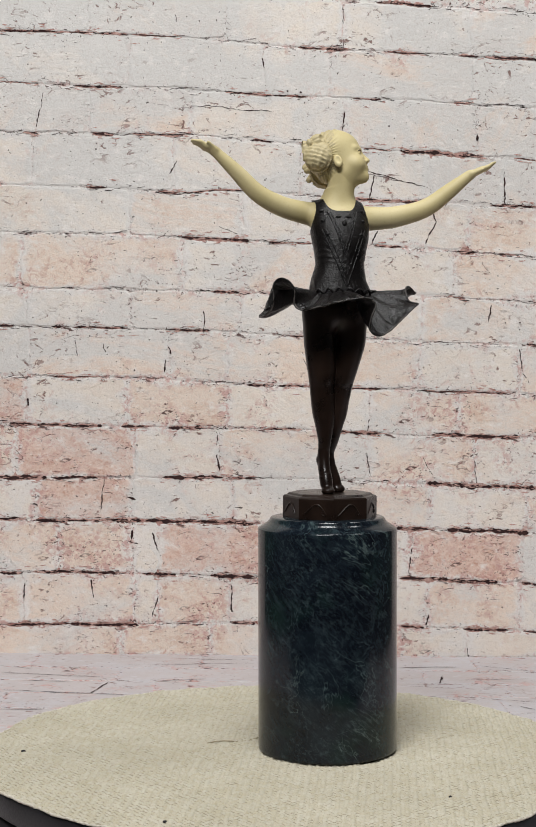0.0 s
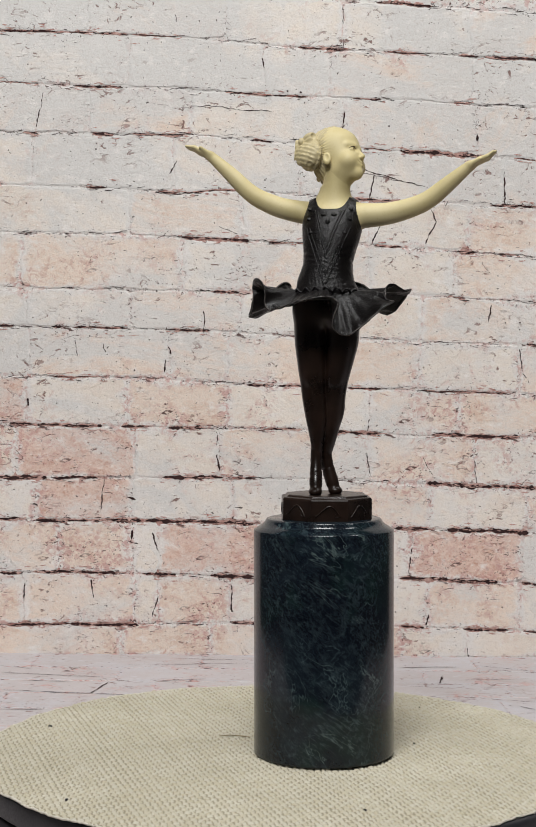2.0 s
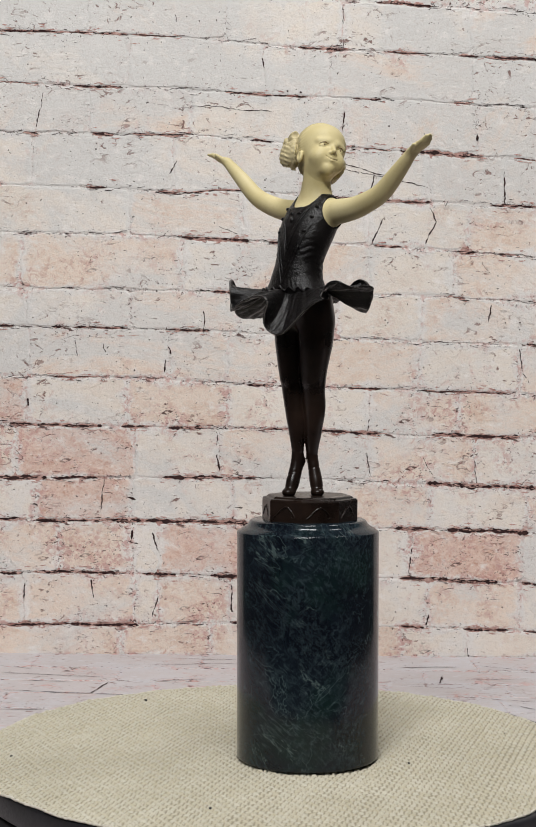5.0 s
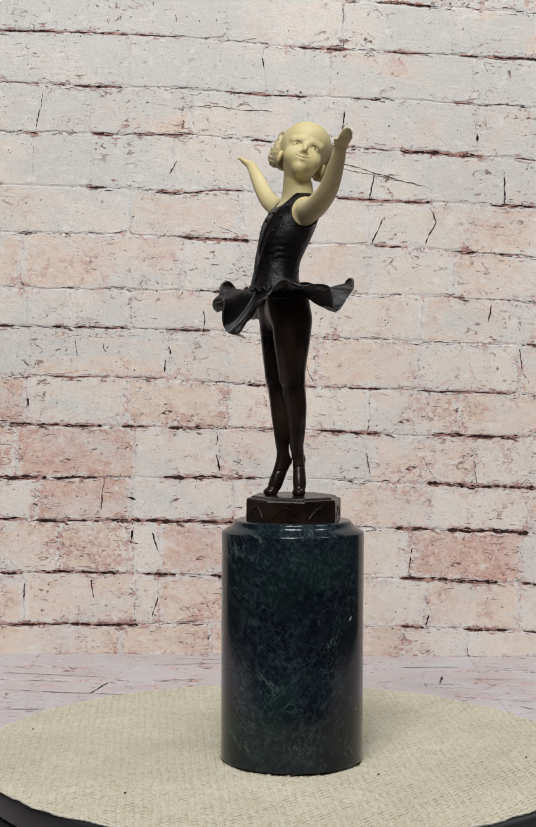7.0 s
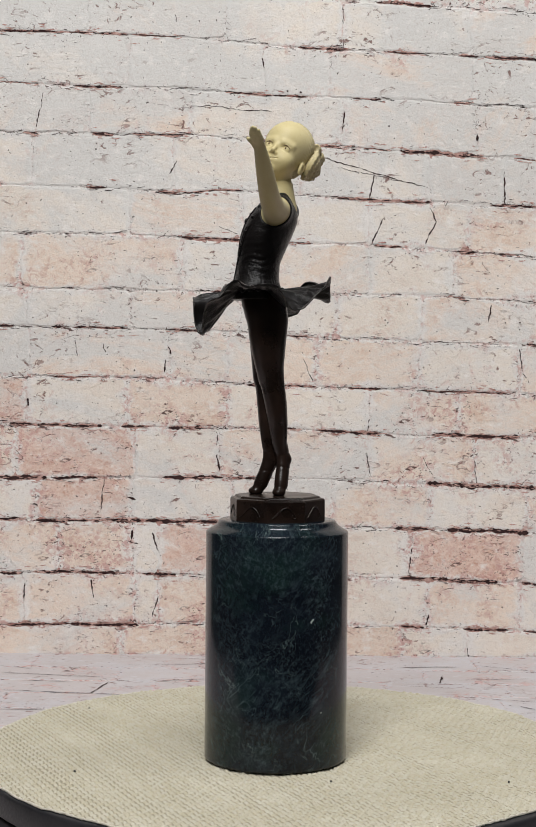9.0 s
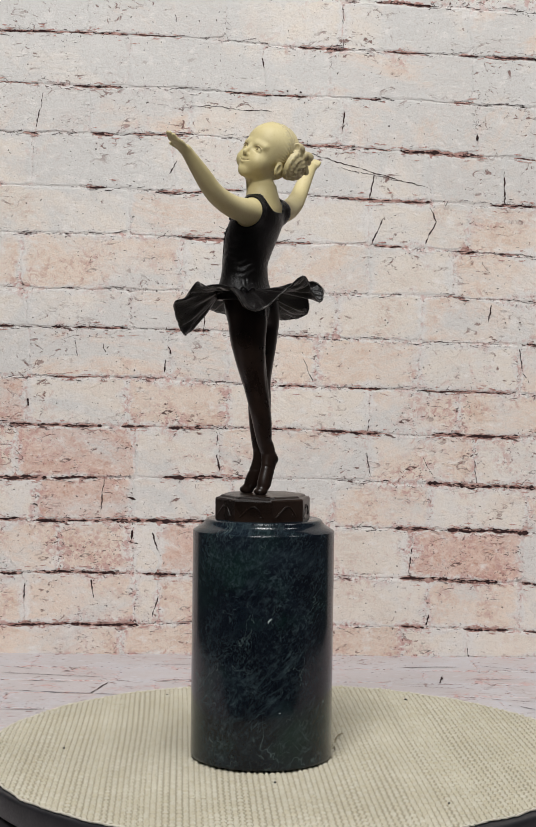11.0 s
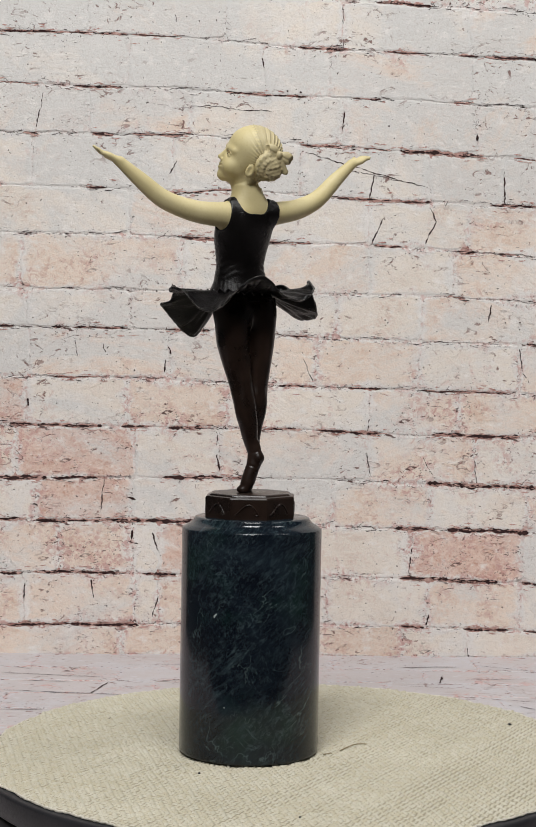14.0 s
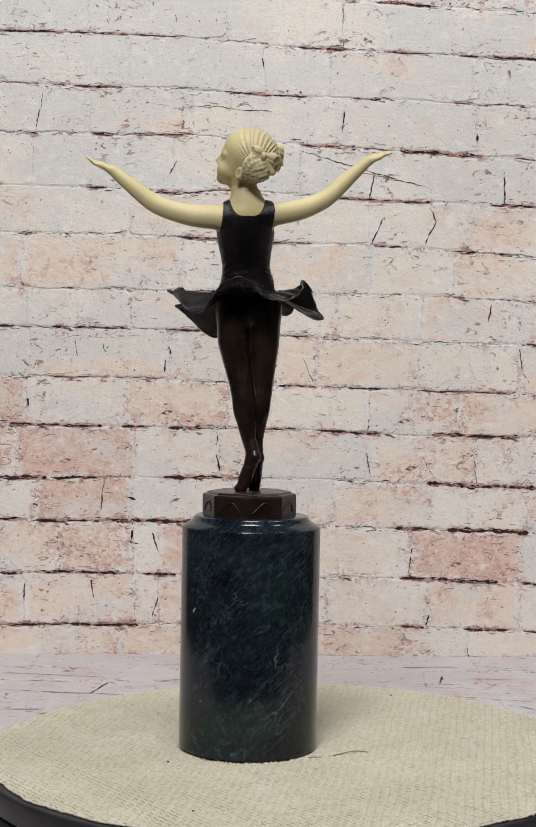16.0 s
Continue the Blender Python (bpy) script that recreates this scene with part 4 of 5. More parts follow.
def make_dancer():
    pieces = [
        (skin(head, (-17, -16, 288), (21, 23, 326), 0.36), 0, True),
        (skin(lambda p: arm(p, LEFT_ARM, (84.9, -6.2, 305.2), (0.1, -1, 0.3)), (8, -16, 264), (90, 10, 312), 0.42), 0, True),
        (skin(lambda p: arm(p, RIGHT_ARM, (-74.2, -6.1, 311.9), (0.1, -1, 0.3)), (-80, -16, 264), (-3, 12, 318), 0.42), 0, True),
        (skin(body_skin, (-30, -22, 261), (36, 14, 300), 0.45), 0, True),
        (skin(dress, (-18, -26, 227), (23, 13, 286), 0.40), 1, True),
        (skin(legs, (-20, -22, 132), (21, 11, 235), 0.45), 2, True),
        (skirt(), 1, True),
        (hem_edge(), 4, True),
        (octagon_base(), 2, False),
    ]
    pieces += [(p, 5, True) for p in painted_face()] + [(p, 1, True) for p in pips()] + [(p, 2, True) for p in scrolls()]
    verts, faces, mats, soft = [], [], [], []
    n = 0
    for (V, Q), m, s in pieces:
        verts.append(np.asarray(V))
        faces.extend([[int(i) + n for i in q] for q in Q])
        kinds = np.full(len(Q), m)
        if len(mats) == 0:
            kinds[is_hair(np.asarray(V, np.float32)[np.asarray(Q)].mean(1))] = 3
        mats.extend(kinds.tolist())
        soft.extend([s] * len(Q))
        n += len(V)
    me = bpy.data.meshes.new("dancer_statuette")
    me.from_pydata((np.concatenate(verts) / 1000).tolist(), [], faces)
    for m in (IVORY, BRONZE, BROWN, HAIR, HEM_GLINT, LIP):
        me.materials.append(m)
    me.polygons.foreach_set("material_index", mats)
    me.polygons.foreach_set("use_smooth", soft)
    me.validate()
    me.update()
    return tagged(new("dancer_statuette", me), "ballet dancer statuette in dark bronze with ivory-coloured head and arms", "statuette")


turntable = make_turntable()
plinth = make_plinth()
dancer = make_dancer()

# ---- bricks ----
BRICK_MATS = {"W": WHITE_BRICK, "P": PEACH_BRICK, "R": ROSE_BRICK, "L": LILAC_BOARD}
dice = random.Random(11)


class Bed:
    """A bed joint between two courses: its line, and where it gapes."""

    def __init__(self, *pts):
        self.x, self.z = [p[0] for p in pts], [p[1] for p in pts]
        self.gaps = []
        self.seed = dice.uniform(0, 100)
        self.rawness = 1.2
        self.gape = 1.0

    def open_at(self, *spans):
        self.gaps += spans

    def height(self, x):
        return float(np.interp(x, self.x, self.z)) + 1.0 * noise.noise((x * 0.045, self.seed, 0)) + 0.55 * noise.noise((x * 0.16, self.seed, 5))

    def half(self, x):
        """Half the open width at x."""
        h = 0.35 + 1.0 * noise.noise((x * 0.05, self.seed, 9)) + 0.8 * noise.noise((x * 0.21, self.seed, 11)) + 0.45 * noise.noise((x * 0.8, self.seed, 13))
        h = max(0.1, h)
        for a, b, w in self.gaps:
            if a - 2 < x < b + 2:
                fade = min(1.0, (x - a + 2) / 5, (b + 2 - x) / 5)
                h = max(h, 0.62 * w * fade * (0.75 + 0.5 * noise.noise((x * 0.22, self.seed, 2)) + 0.5 * noise.noise((x * 0.7, self.seed, 4))))
        return h


dark = {"verts": [], "faces": []}
raw = {"verts": [], "faces": []}


def ribbon(points, widths, y, into=None):
    """A jagged strip through points of the wall, in millimetres."""
    loose = into or dark
    base = len(loose["verts"])
    for k, ((x, z), w) in enumerate(zip(points, widths)):
        a, b = points[max(k - 1, 0)], points[min(k + 1, len(points) - 1)]
        dx, dz = b[0] - a[0], b[1] - a[1]
        n = math.hypot(dx, dz) or 1
        nx, nz = -dz / n, dx / n
        loose["verts"] += [(x / 1000 + nx * w / 2000, y, z / 1000 + nz * w / 2000), (x / 1000 - nx * w / 2000, y, z / 1000 - nz * w / 2000)]
    for k in range(len(points) - 1):
        i = base + 2 * k
        loose["faces"].append((i, i + 1, i + 3, i + 2))


def crack(x0, z0, x1, z1, thick):
    n = max(5, int(math.hypot(x1 - x0, z1 - z0) / 0.8))
    s = dice.uniform(0, 99)
    pts, ws = [], []
    for k in range(n + 1):
        t = k / n
        off = 1.1 * noise.noise((t * n * 0.10, s, 0)) + 0.55 * noise.noise((t * n * 0.33, s, 3)) * min(1, n / 8)
        L = math.hypot(x1 - x0, z1 - z0)
        pts.append((x0 + (x1 - x0) * t - (z1 - z0) / L * off, z0 + (z1 - z0) * t + (x1 - x0) / L * off))
        ws.append(max(0.06, thick * 0.62 * min(1, 8 * t + 0.3, 8 * (1 - t) + 0.2) * (0.75 + 1.0 * noise.noise((t * n * 0.3, s, 8)))))
    ribbon(pts, ws, WALL_Y - 0.00012)


def pit(x, z, r):
    loose = dark
    i = len(loose["verts"])
    n = 9
    for k in range(n):
        a = 2 * math.pi * k / n
        rr = r * dice.uniform(0.7, 1.25)
        loose["verts"].append(((x + rr * math.cos(a)) / 1000, WALL_Y - 0.00012, (z + rr * 0.85 * math.sin(a)) / 1000))
    loose["faces"].append(tuple(range(i, i + n))[::-1])


def outline(x0, x1, top, low, lean0, lean1):
    """The uneven edge of one brick, anticlockwise, in millimetres."""
    n = max(8, int((x1 - x0) / 1.2))
    side = 18
    seed = dice.uniform(0, 99)
    pts = []
    for k in range(n + 1):
        x = x0 + (x1 - x0) * k / n
        pts.append((x, low.height(x) + low.half(x)))
    zl, zh = pts[-1][1], top.height(x1) - top.half(x1)
    for k in range(1, side):
        t = k / side
        pts.append((x1 + lean1(t), zl + (zh - zl) * t))
    for k in range(n + 1):
        x = x1 + (x0 - x1) * k / n
        pts.append((x, top.height(x) - top.half(x)))
    zl, zh = low.height(x0) + low.half(x0), pts[-1][1]
    for k in range(1, side):
        t = 1 - k / side
        pts.append((x0 + lean0(t), zl + (zh - zl) * t))
    # knock off the corners
    out = []
    for x, z in pts:
        cx, cz = (x0 + x1) / 2, sum(p[1] for p in pts) / len(pts)
        ex, ez = abs(x - cx) / ((x1 - x0) / 2), abs(z - cz) / max(1, (zh - zl) / 2)
        bite = max(0.0, ex + ez - 1.80) * 6.0
        out.append((x + (cx - x) / max(1, abs(cx - x)) * bite, z + (cz - z) / max(1, abs(cz - z)) * bite))
    return out


def brick(points, tone, parent, place):
    """One brick with a worn, sloping arris; place maps (across, along, proud) to the world."""
    n = len(points)
    cx, cz = sum(p[0] for p in points) / n, sum(p[1] for p in points) / n
    rel = dice.uniform(1.9, 2.15)
    inset = []
    for x, z in points:
        d = math.hypot(cx - x, cz - z)
        w = 1.5 + 1.0 * noise.noise((x * 0.2, z * 0.2, 4))
        inset.append((x + (cx - x) / d * w, z + (cz - z) / d * w * 1.1))
    verts, faces, slots = [], [], []
    origin = Vector(place(cx, cz, 0))
    core = []
    for x, z in inset:
        d = math.hypot(cx - x, cz - z)
        w = min(0.75 * d, max(0.4, 5.5 + 11.0 * noise.noise((x * 0.045, z * 0.07, 14)) + 4.0 * noise.noise((x * 0.2, z * 0.2, 15))))
        core.append((x + (cx - x) / d * w, z + (cz - z) / d * w))
    for ring, h in ((points, -0.6), (points, rel - 0.24), (inset, rel), (core, rel)):
        for x, z in ring:
            dz = 0.16 * noise.noise((x * 0.15, z * 0.2, 6)) if h > 0 else 0
            verts.append(Vector(place(x, z, h + dz)) - origin)
    for r in range(3):
        for k in range(n):
            j = (k + 1) % n
            faces.append((r * n + k, r * n + j, (r + 1) * n + j, (r + 1) * n + k))
            slots.append(1 if r == 0 else 0)
    faces.append(tuple(range(3 * n, 4 * n)))
    slots.append(0)
    me = bpy.data.meshes.new("brick")
    me.from_pydata(verts, [], faces)
    rim = me.attributes.new("thinness", "FLOAT", "POINT")
    rim.data.foreach_set("value", [0.0] * (2 * n) + [0.35] * n + [1.0] * n)
    me.materials.append(BRICK_MATS[tone])
    me.materials.append(MORTAR)
    me.polygons.foreach_set("material_index", slots)
    ob = new("brick", me)
    ob.location = origin
    ob.parent = parent
    return ob


def upright(x, z, proud):
    return (x / 1000, WALL_Y + 0.0020 - proud / 1000, z / 1000)


def lying(x, y, proud):
    return (x / 1000, y / 1000, TABLE_Z - 0.0020 + proud / 1000)


def course(top, low, splits, tones, place=upright, parent=None, ends=(-262, 262)):
    """A row of bricks between two bed joints, split at the given places."""
    edges = [ends[0], *splits, ends[1]]
    bends = []
    for k in range(len(edges)):
        s = dice.uniform(0, 99)
        bends.append(lambda t, s=s: 2.2 * noise.noise((t * 2.2, s, 0)) + 1.1 * noise.noise((t * 7, s, 2)) + 0.6 * noise.noise((t * 21, s, 4)))
    for k, tone in zip(range(len(edges) - 1), tones):
        gap = dice.choice((0.05, 0.15, 0.4))
        brick(outline(edges[k] + gap, edges[k + 1] - gap, top, low, bends[k], bends[k + 1]), tone, parent or wall, place)


def mites(x, z, spread, count, size):
    """A scatter of short breaks in the paint."""
    for _ in range(count):
        a, b = x + dice.gauss(0, spread * 1.6), z + dice.gauss(0, spread * 0.55)
        L, t = size * dice.uniform(0.2, 1.1), dice.gauss(-0.05, 0.3)
        crack(a, b, a + L * math.cos(t), b + L * math.sin(t), dice.uniform(0.25, 0.8))


def crevice_floor(bed):
    """Raw clay and dark breaks in the bottom of a gaping joint."""
    for a, b, w in bed.gaps:
        w *= bed.gape
        n = max(4, int((b - a) / 0.9))
        xs = [a + (b - a) * k / n for k in range(n + 1)]
        ribbon([(x, bed.height(x)) for x in xs], [(w * 1.2 + 1.2) * bed.rawness * (0.8 + 0.7 * noise.noise((xs[k] * 0.4, bed.seed, 21))) * min(1, 3 * k / n + 0.2, 3 * (n - k) / n + 0.2) for k in range(n + 1)], WALL_Y + 0.00028, raw)
        x = a - 1.0
        while x < b:
            L = dice.uniform(8, 34)
            e = min(x + L, b + 1.5)
            off = dice.gauss(0, 0.12 * w)
            m = max(4, int((e - x) / 0.8))
            pts, ws = [], []
            for k in range(m + 1):
                u = x + (e - x) * k / m
                pts.append((u, bed.height(u) + off + 0.55 * noise.noise((u * 0.3, bed.seed, 30)) + 0.3 * noise.noise((u * 0.9, bed.seed, 31))))
                ws.append(max(0.1, w * min(1, 3.5 * k / m + 0.12, 3.5 * (m - k) / m + 0.12) * (0.60 + 0.60 * noise.noise((u * 0.16, bed.seed, 12)) + 0.55 * noise.noise((u * 0.6, bed.seed, 14)))))
            ribbon(pts, ws, WALL_Y - 0.0002)
            x = e + dice.choice((-1.5, -0.5, 0.5, 2.5))
        # flakes of bare clay on both sides of the gap
        for _ in range(int((b - a) * 0.22 * bed.rawness)):
            u, L = dice.uniform(a - 3, b + 3), dice.uniform(2, 9)
            v = bed.height(u) + dice.gauss(0, 2.6)
            m, s = max(4, int(L / 0.9)), dice.uniform(0, 99)
            ribbon([(u + L * k / m, v + 0.9 * noise.noise((k * 0.35, s, 0))) for k in range(m + 1)], [max(0.05, dice.uniform(0.4, 1.5) * math.sin(math.pi * (k + 0.3) / (m + 0.6)) * (0.8 + 0.8 * noise.noise((k * 0.6, s, 3)))) for k in range(m + 1)], WALL_Y - 0.00022, raw)
        mites((a + b) / 2, bed.height((a + b) / 2), (b - a) * 0.22 + 1.5, int(2 + (b - a) * 0.10), 2.6)


def paint_breaks(bed):
    """Finer breaks all along a joint, where the paint bridges it."""
    x = bed.x[0]
    while x < bed.x[-1]:
        if noise.noise((x * 0.03, bed.seed, 50)) > -0.12:
            z = bed.height(x) + dice.gauss(0, 1.2)
            L = dice.uniform(2, 9)
            crack(x, z, x + L, z + dice.gauss(0, 0.7), dice.uniform(0.3, 1.05))
            if dice.random() < 0.35:
                mites(x, z + dice.gauss(0, 3), 3.0, 3, 2.2)
        x += dice.uniform(2, 7)


def floor_line(x0, y0, x1, y1, thick):
    """A dark break in the paint of the lying brick."""
    n = max(6, int(math.hypot(x1 - x0, y1 - y0) / 1.5))
    s = dice.uniform(0, 99)
    i = len(underfoot["verts"])
    L = math.hypot(x1 - x0, y1 - y0)
    for k in range(n + 1):
        t = k / n
        o = 2.2 * noise.noise((t * n * 0.07, s, 0)) + 0.9 * noise.noise((t * n * 0.3, s, 0))
        w = max(0.15, thick * (0.7 + noise.noise((t * n * 0.2, s, 7))) * min(1, 6 * t + 0.2, 6 * (1 - t) + 0.2))
        x, y = x0 + (x1 - x0) * t - (y1 - y0) / L * o, y0 + (y1 - y0) * t + (x1 - x0) / L * o
        nx, ny = -(y1 - y0) / L, (x1 - x0) / L
        for e in (0.5, -0.5):
            underfoot["verts"].append(((x + nx * w * e) / 1000, (y + ny * w * e) / 1000, TABLE_Z + 0.0004))
    for k in range(n):
        j = i + 2 * k
        underfoot["faces"].append((j, j + 1, j + 3, j + 2))


underfoot = {"verts": [], "faces": []}

# courses of the wall from the top down, in millimetres on its face
bed_0 = Bed((-257.1, 492.3), (-17.5, 488.5), (73.4, 484), (114.8, 481.4), (230.5, 475))
bed_0.open_at((71.4, 114.8, 2.5))
bed_1 = Bed((-257, 461.1), (-223.9, 460.2), (-120.6, 457.8), (-50.3, 453.8), (3.5, 448.5), (65.6, 446.1), (231.1, 439.3))
bed_1.open_at((-223.9, -182.6, 2.1), (-182.6, -149.5, 1.2), (-145.4, -124.7, 1.7), (-120.6, -87.5, 1), (9.7, 44.9, 1.7), (80, 106.9, 1.7), (135.9, 148.3, 1.7), (156.6, 196.3, 2.9))
bed_2 = Bed((-256.9, 421.7), (-223.8, 419.9), (-153.5, 416.4), (-79, 416.2), (-16.9, 411.4), (65.9, 409.2), (140.5, 406.1), (231.6, 401.1))
bed_2.open_at((-223.8, -201.1, 0.8), (-165.9, -128.6, 1.7), (-45.8, -8.6, 1.2), (-8.6, 16.3, 1.2), (53.5, 74.2, 1.2), (132.2, 144.6, 0.8))
bed_3 = Bed((-256.9, 381.4), (-203, 381), (-140.9, 379.5), (-78.7, 380.4), (-16.6, 375.1), (45.6, 370.7), (149.3, 365.4), (232.2, 359.9))
bed_3.open_at((-205.1, -194.7, 0.8), (-151.2, -134.7, 2.5), (-120.2, -78.7, 1), (-24.9, -10.3, 1.7), (12.5, 45.6, 1), (62.2, 82.9, 1.2), (91.2, 151.3, 3.3), (182.4, 197.4, 1.2))
bed_4 = Bed((-256.8, 340.1), (-223.6, 339.6), (-140.7, 338.2), (-86.7, 334.1), (-37, 337), (46, 331.1), (108.3, 328.7), (232.8, 323.9))
bed_4.open_at((-155.2, -140.7, 1.7), (-99.2, -82.6, 1.7), (-78.4, -32.8, 1.2), (41.9, 114.5, 2.1), (162.2, 197.9, 1.7))
bed_5 = Bed((-256.7, 302.9), (-223.5, 302.4), (-140.5, 301.8), (-36.7, 297.3), (67.1, 294.4), (150.2, 289.7), (233.3, 283.4))
bed_5.open_at((-80.3, -28.4, 2.5), (-11.8, 2.8, 2.1), (9, 21.5, 1.2), (71.3, 92.1, 1.7), (137.8, 150.2, 2.5), (168.9, 183.5, 1.2))
bed_6 = Bed((-256.6, 259.5), (-223.4, 258.9), (-98.7, 257.9), (-36.4, 256.3), (109.1, 255.8), (233.9, 248.2))
bed_6.open_at((-57.1, -36.4, 2.5), (129.9, 142.4, 0.8))
bed_7 = Bed((-256.6, 229.6), (-223.3, 229), (-119.3, 227.4), (-56.9, 226.2), (26.3, 221.5), (109.5, 218.9), (234.3, 215.8))
bed_7.open_at((-223.3, -212.9, 2.5), (-181.7, -175.5, 2.9), (-165.1, -123.5, 1.7), (-90.2, -59, 1.7), (5.5, 18, 1.2), (192.7, 199.4, 1.7))
bed_8 = Bed((-256.5, 190.1), (-223.2, 189.5), (-119.1, 189.1), (-23.3, 183.7), (47.5, 182.2), (234.9, 177.1))
bed_8.open_at((-185.7, -139.9, 0.8), (-27.5, -15, 2.5), (-2.5, 26.7, 1.7), (51.6, 76.6, 1.7), (109.9, 176.6, 1.2))
bed_9 = Bed((-256.4, 152.2), (-223.1, 151.6), (-139.7, 150.2), (-77.2, 149.9), (27, 148.7), (68.7, 146.1), (235.4, 142.9))
bed_9.open_at((-214.7, -198.1, 2.5), (-198.1, -143.9, 2.1), (-127.2, -110.6, 1.7), (-89.7, -64.7, 2.5), (-14.7, 10.3, 1.2), (27, 68.7, 1.7), (68.7, 77, 2.5), (118.7, 185.4, 2.5))
bed_10 = Bed((-256.3, 108.8), (-223, 109), (-139.5, 109.7), (-56.1, 110.4), (35.7, 109.9), (110.8, 106.4), (236, 103.2))
bed_10.open_at((-223, -187.5, 2.9), (-181.2, -143.7, 1.7), (-93.6, -47.8, 2.5), (-39.4, -22.7, 1.2), (115, 152.5, 2.5), (152.5, 200.9, 2.5))
bed_11 = Bed((-256.3, 75.7), (-222.9, 75.6), (-139.4, 75.9), (-55.9, 74.9), (90.3, 71.1), (236.5, 68.5))
bed_11.open_at((-222.9, -206.2, 2.1), (-193.6, -176.9, 2.1), (-176.9, -131, 1.7), (-131, -22.4, 2.9), (90.3, 115.4, 2.5), (132.1, 194.7, 3.3))
bed_12 = Bed((-256.2, 33), (-222.7, 33.7), (-160.1, 34.6), (-55.6, 32.5), (94.9, 31.7), (237.1, 26.6))
bed_12.open_at((-222.7, -206, 2.1), (-195.6, -130.8, 2.1), (-109.9, -84.8, 2.1), (-55.6, -22.1, 2.9), (94.9, 124.2, 2.1), (124.2, 170.2, 2.5), (191.1, 202, 1.7))
bed_13 = Bed((-256.1, -8.2), (-222.6, -7.5), (-126.4, -6.7), (-38.5, -5.1), (95.4, -6.9), (237.7, -11.2))
bed_13.open_at((-218.4, -185, 3.3), (-185, -168.2, 1.7), (-166.1, -113.9, 3.3), (-80.4, -72, 0.8), (-38.5, -21.8, 2.5), (95.4, 112.1, 2.1), (145.6, 179.1, 2.9), (195.8, 202.5, 1.7))
bed_14 = Bed((-256.1, -33), (-13.2, -31.4), (238, -30.6))
course(bed_0, bed_1, (-240.5, -155.8, -46.2, 44.7, 143.9), "WWPWWP")
course(bed_1, bed_2, (-122.5, -17, 34.7, 146.4), "WWWPW")
course(bed_2, bed_3, (-153.4, -74.7, 45.4, 151), "PPWPP")
course(bed_3, bed_4, (-198.8, -86.9, 12.6, 114.2, 172.2), "WWWWPP")
course(bed_4, bed_5, (-236, -121.9, -32.7, 66.9, 145.7), "WWPWWP")
course(bed_5, bed_6, (-206.8, -80.1, -34.5, 67.3, 133.7), "PPWPWP")
course(bed_6, bed_7, (-202.5, -121.5, -34.2, 42.8, 109.3), "WWPWWP")
course(bed_7, bed_8, (-200.3, -90.1, -44.3, 26.4, 107.6, 186.6), "WPPPPWP")
course(bed_8, bed_9, (-202.3, -123.1, -44, 68.5, 139.3), "RWPWPP")
course(bed_9, bed_10, (-210.5, -116.7, -50, 66.8, 152.2), "PRWPPW")
course(bed_10, bed_11, (-193.7, -118.6, -39.3, 40, 117.2, 194.4), "WRWWPWP")
course(bed_11, bed_12, (-176.8, -118.4, -97.5, -13.9, 101, 190.8), "PPWRWRW")
course(bed_12, bed_13, (-203.9, -116, -97.2, -40.8, 36.6, 116, 189.2), "PPWPWWPW")
course(bed_13, bed_14, (-126.4, -55.2, 95.4, 147.7), "PPPWW")
for x0, z0, x1, z1, thick in (
        (44.5, 480.8, 44.7, 467.3, 1), (45.6, 453, 45.3, 448, 1.2), (-67.6, 445.9, -66.3, 436.4, 0.8),
        (-18.3, 440.1, -16.6, 431.9, 1.7), (-87.2, 474.4, -84.6, 460.1, 1.2), (-87.6, 467.5, -85.5, 460.1, 1.2),
        (46.2, 399.5, 45.5, 383, 1.7), (173, 353.2, 172.6, 327.2, 1.7), (-84.8, 359.3, -91, 348.1, 1.2),
        (114.5, 323.8, 120, 313.5, 1.7), (120, 313.5, 110.7, 296, 1.7), (79.3, 317.3, 69.2, 295.7, 1.7),
        (-62.4, 241.6, -61.9, 229.1, 1.7), (163.6, 248.4, 161.7, 234.3, 1.7), (-91, 214.3, -88.4, 207.3, 2.1),
        (-92.6, 203.1, -93.3, 193.1, 2.1), (-165, 219.9, -161.6, 205, 1), (186.5, 213.7, 188.9, 195.9, 1.7),
):
    crack(x0, z0, x1, z1, thick)
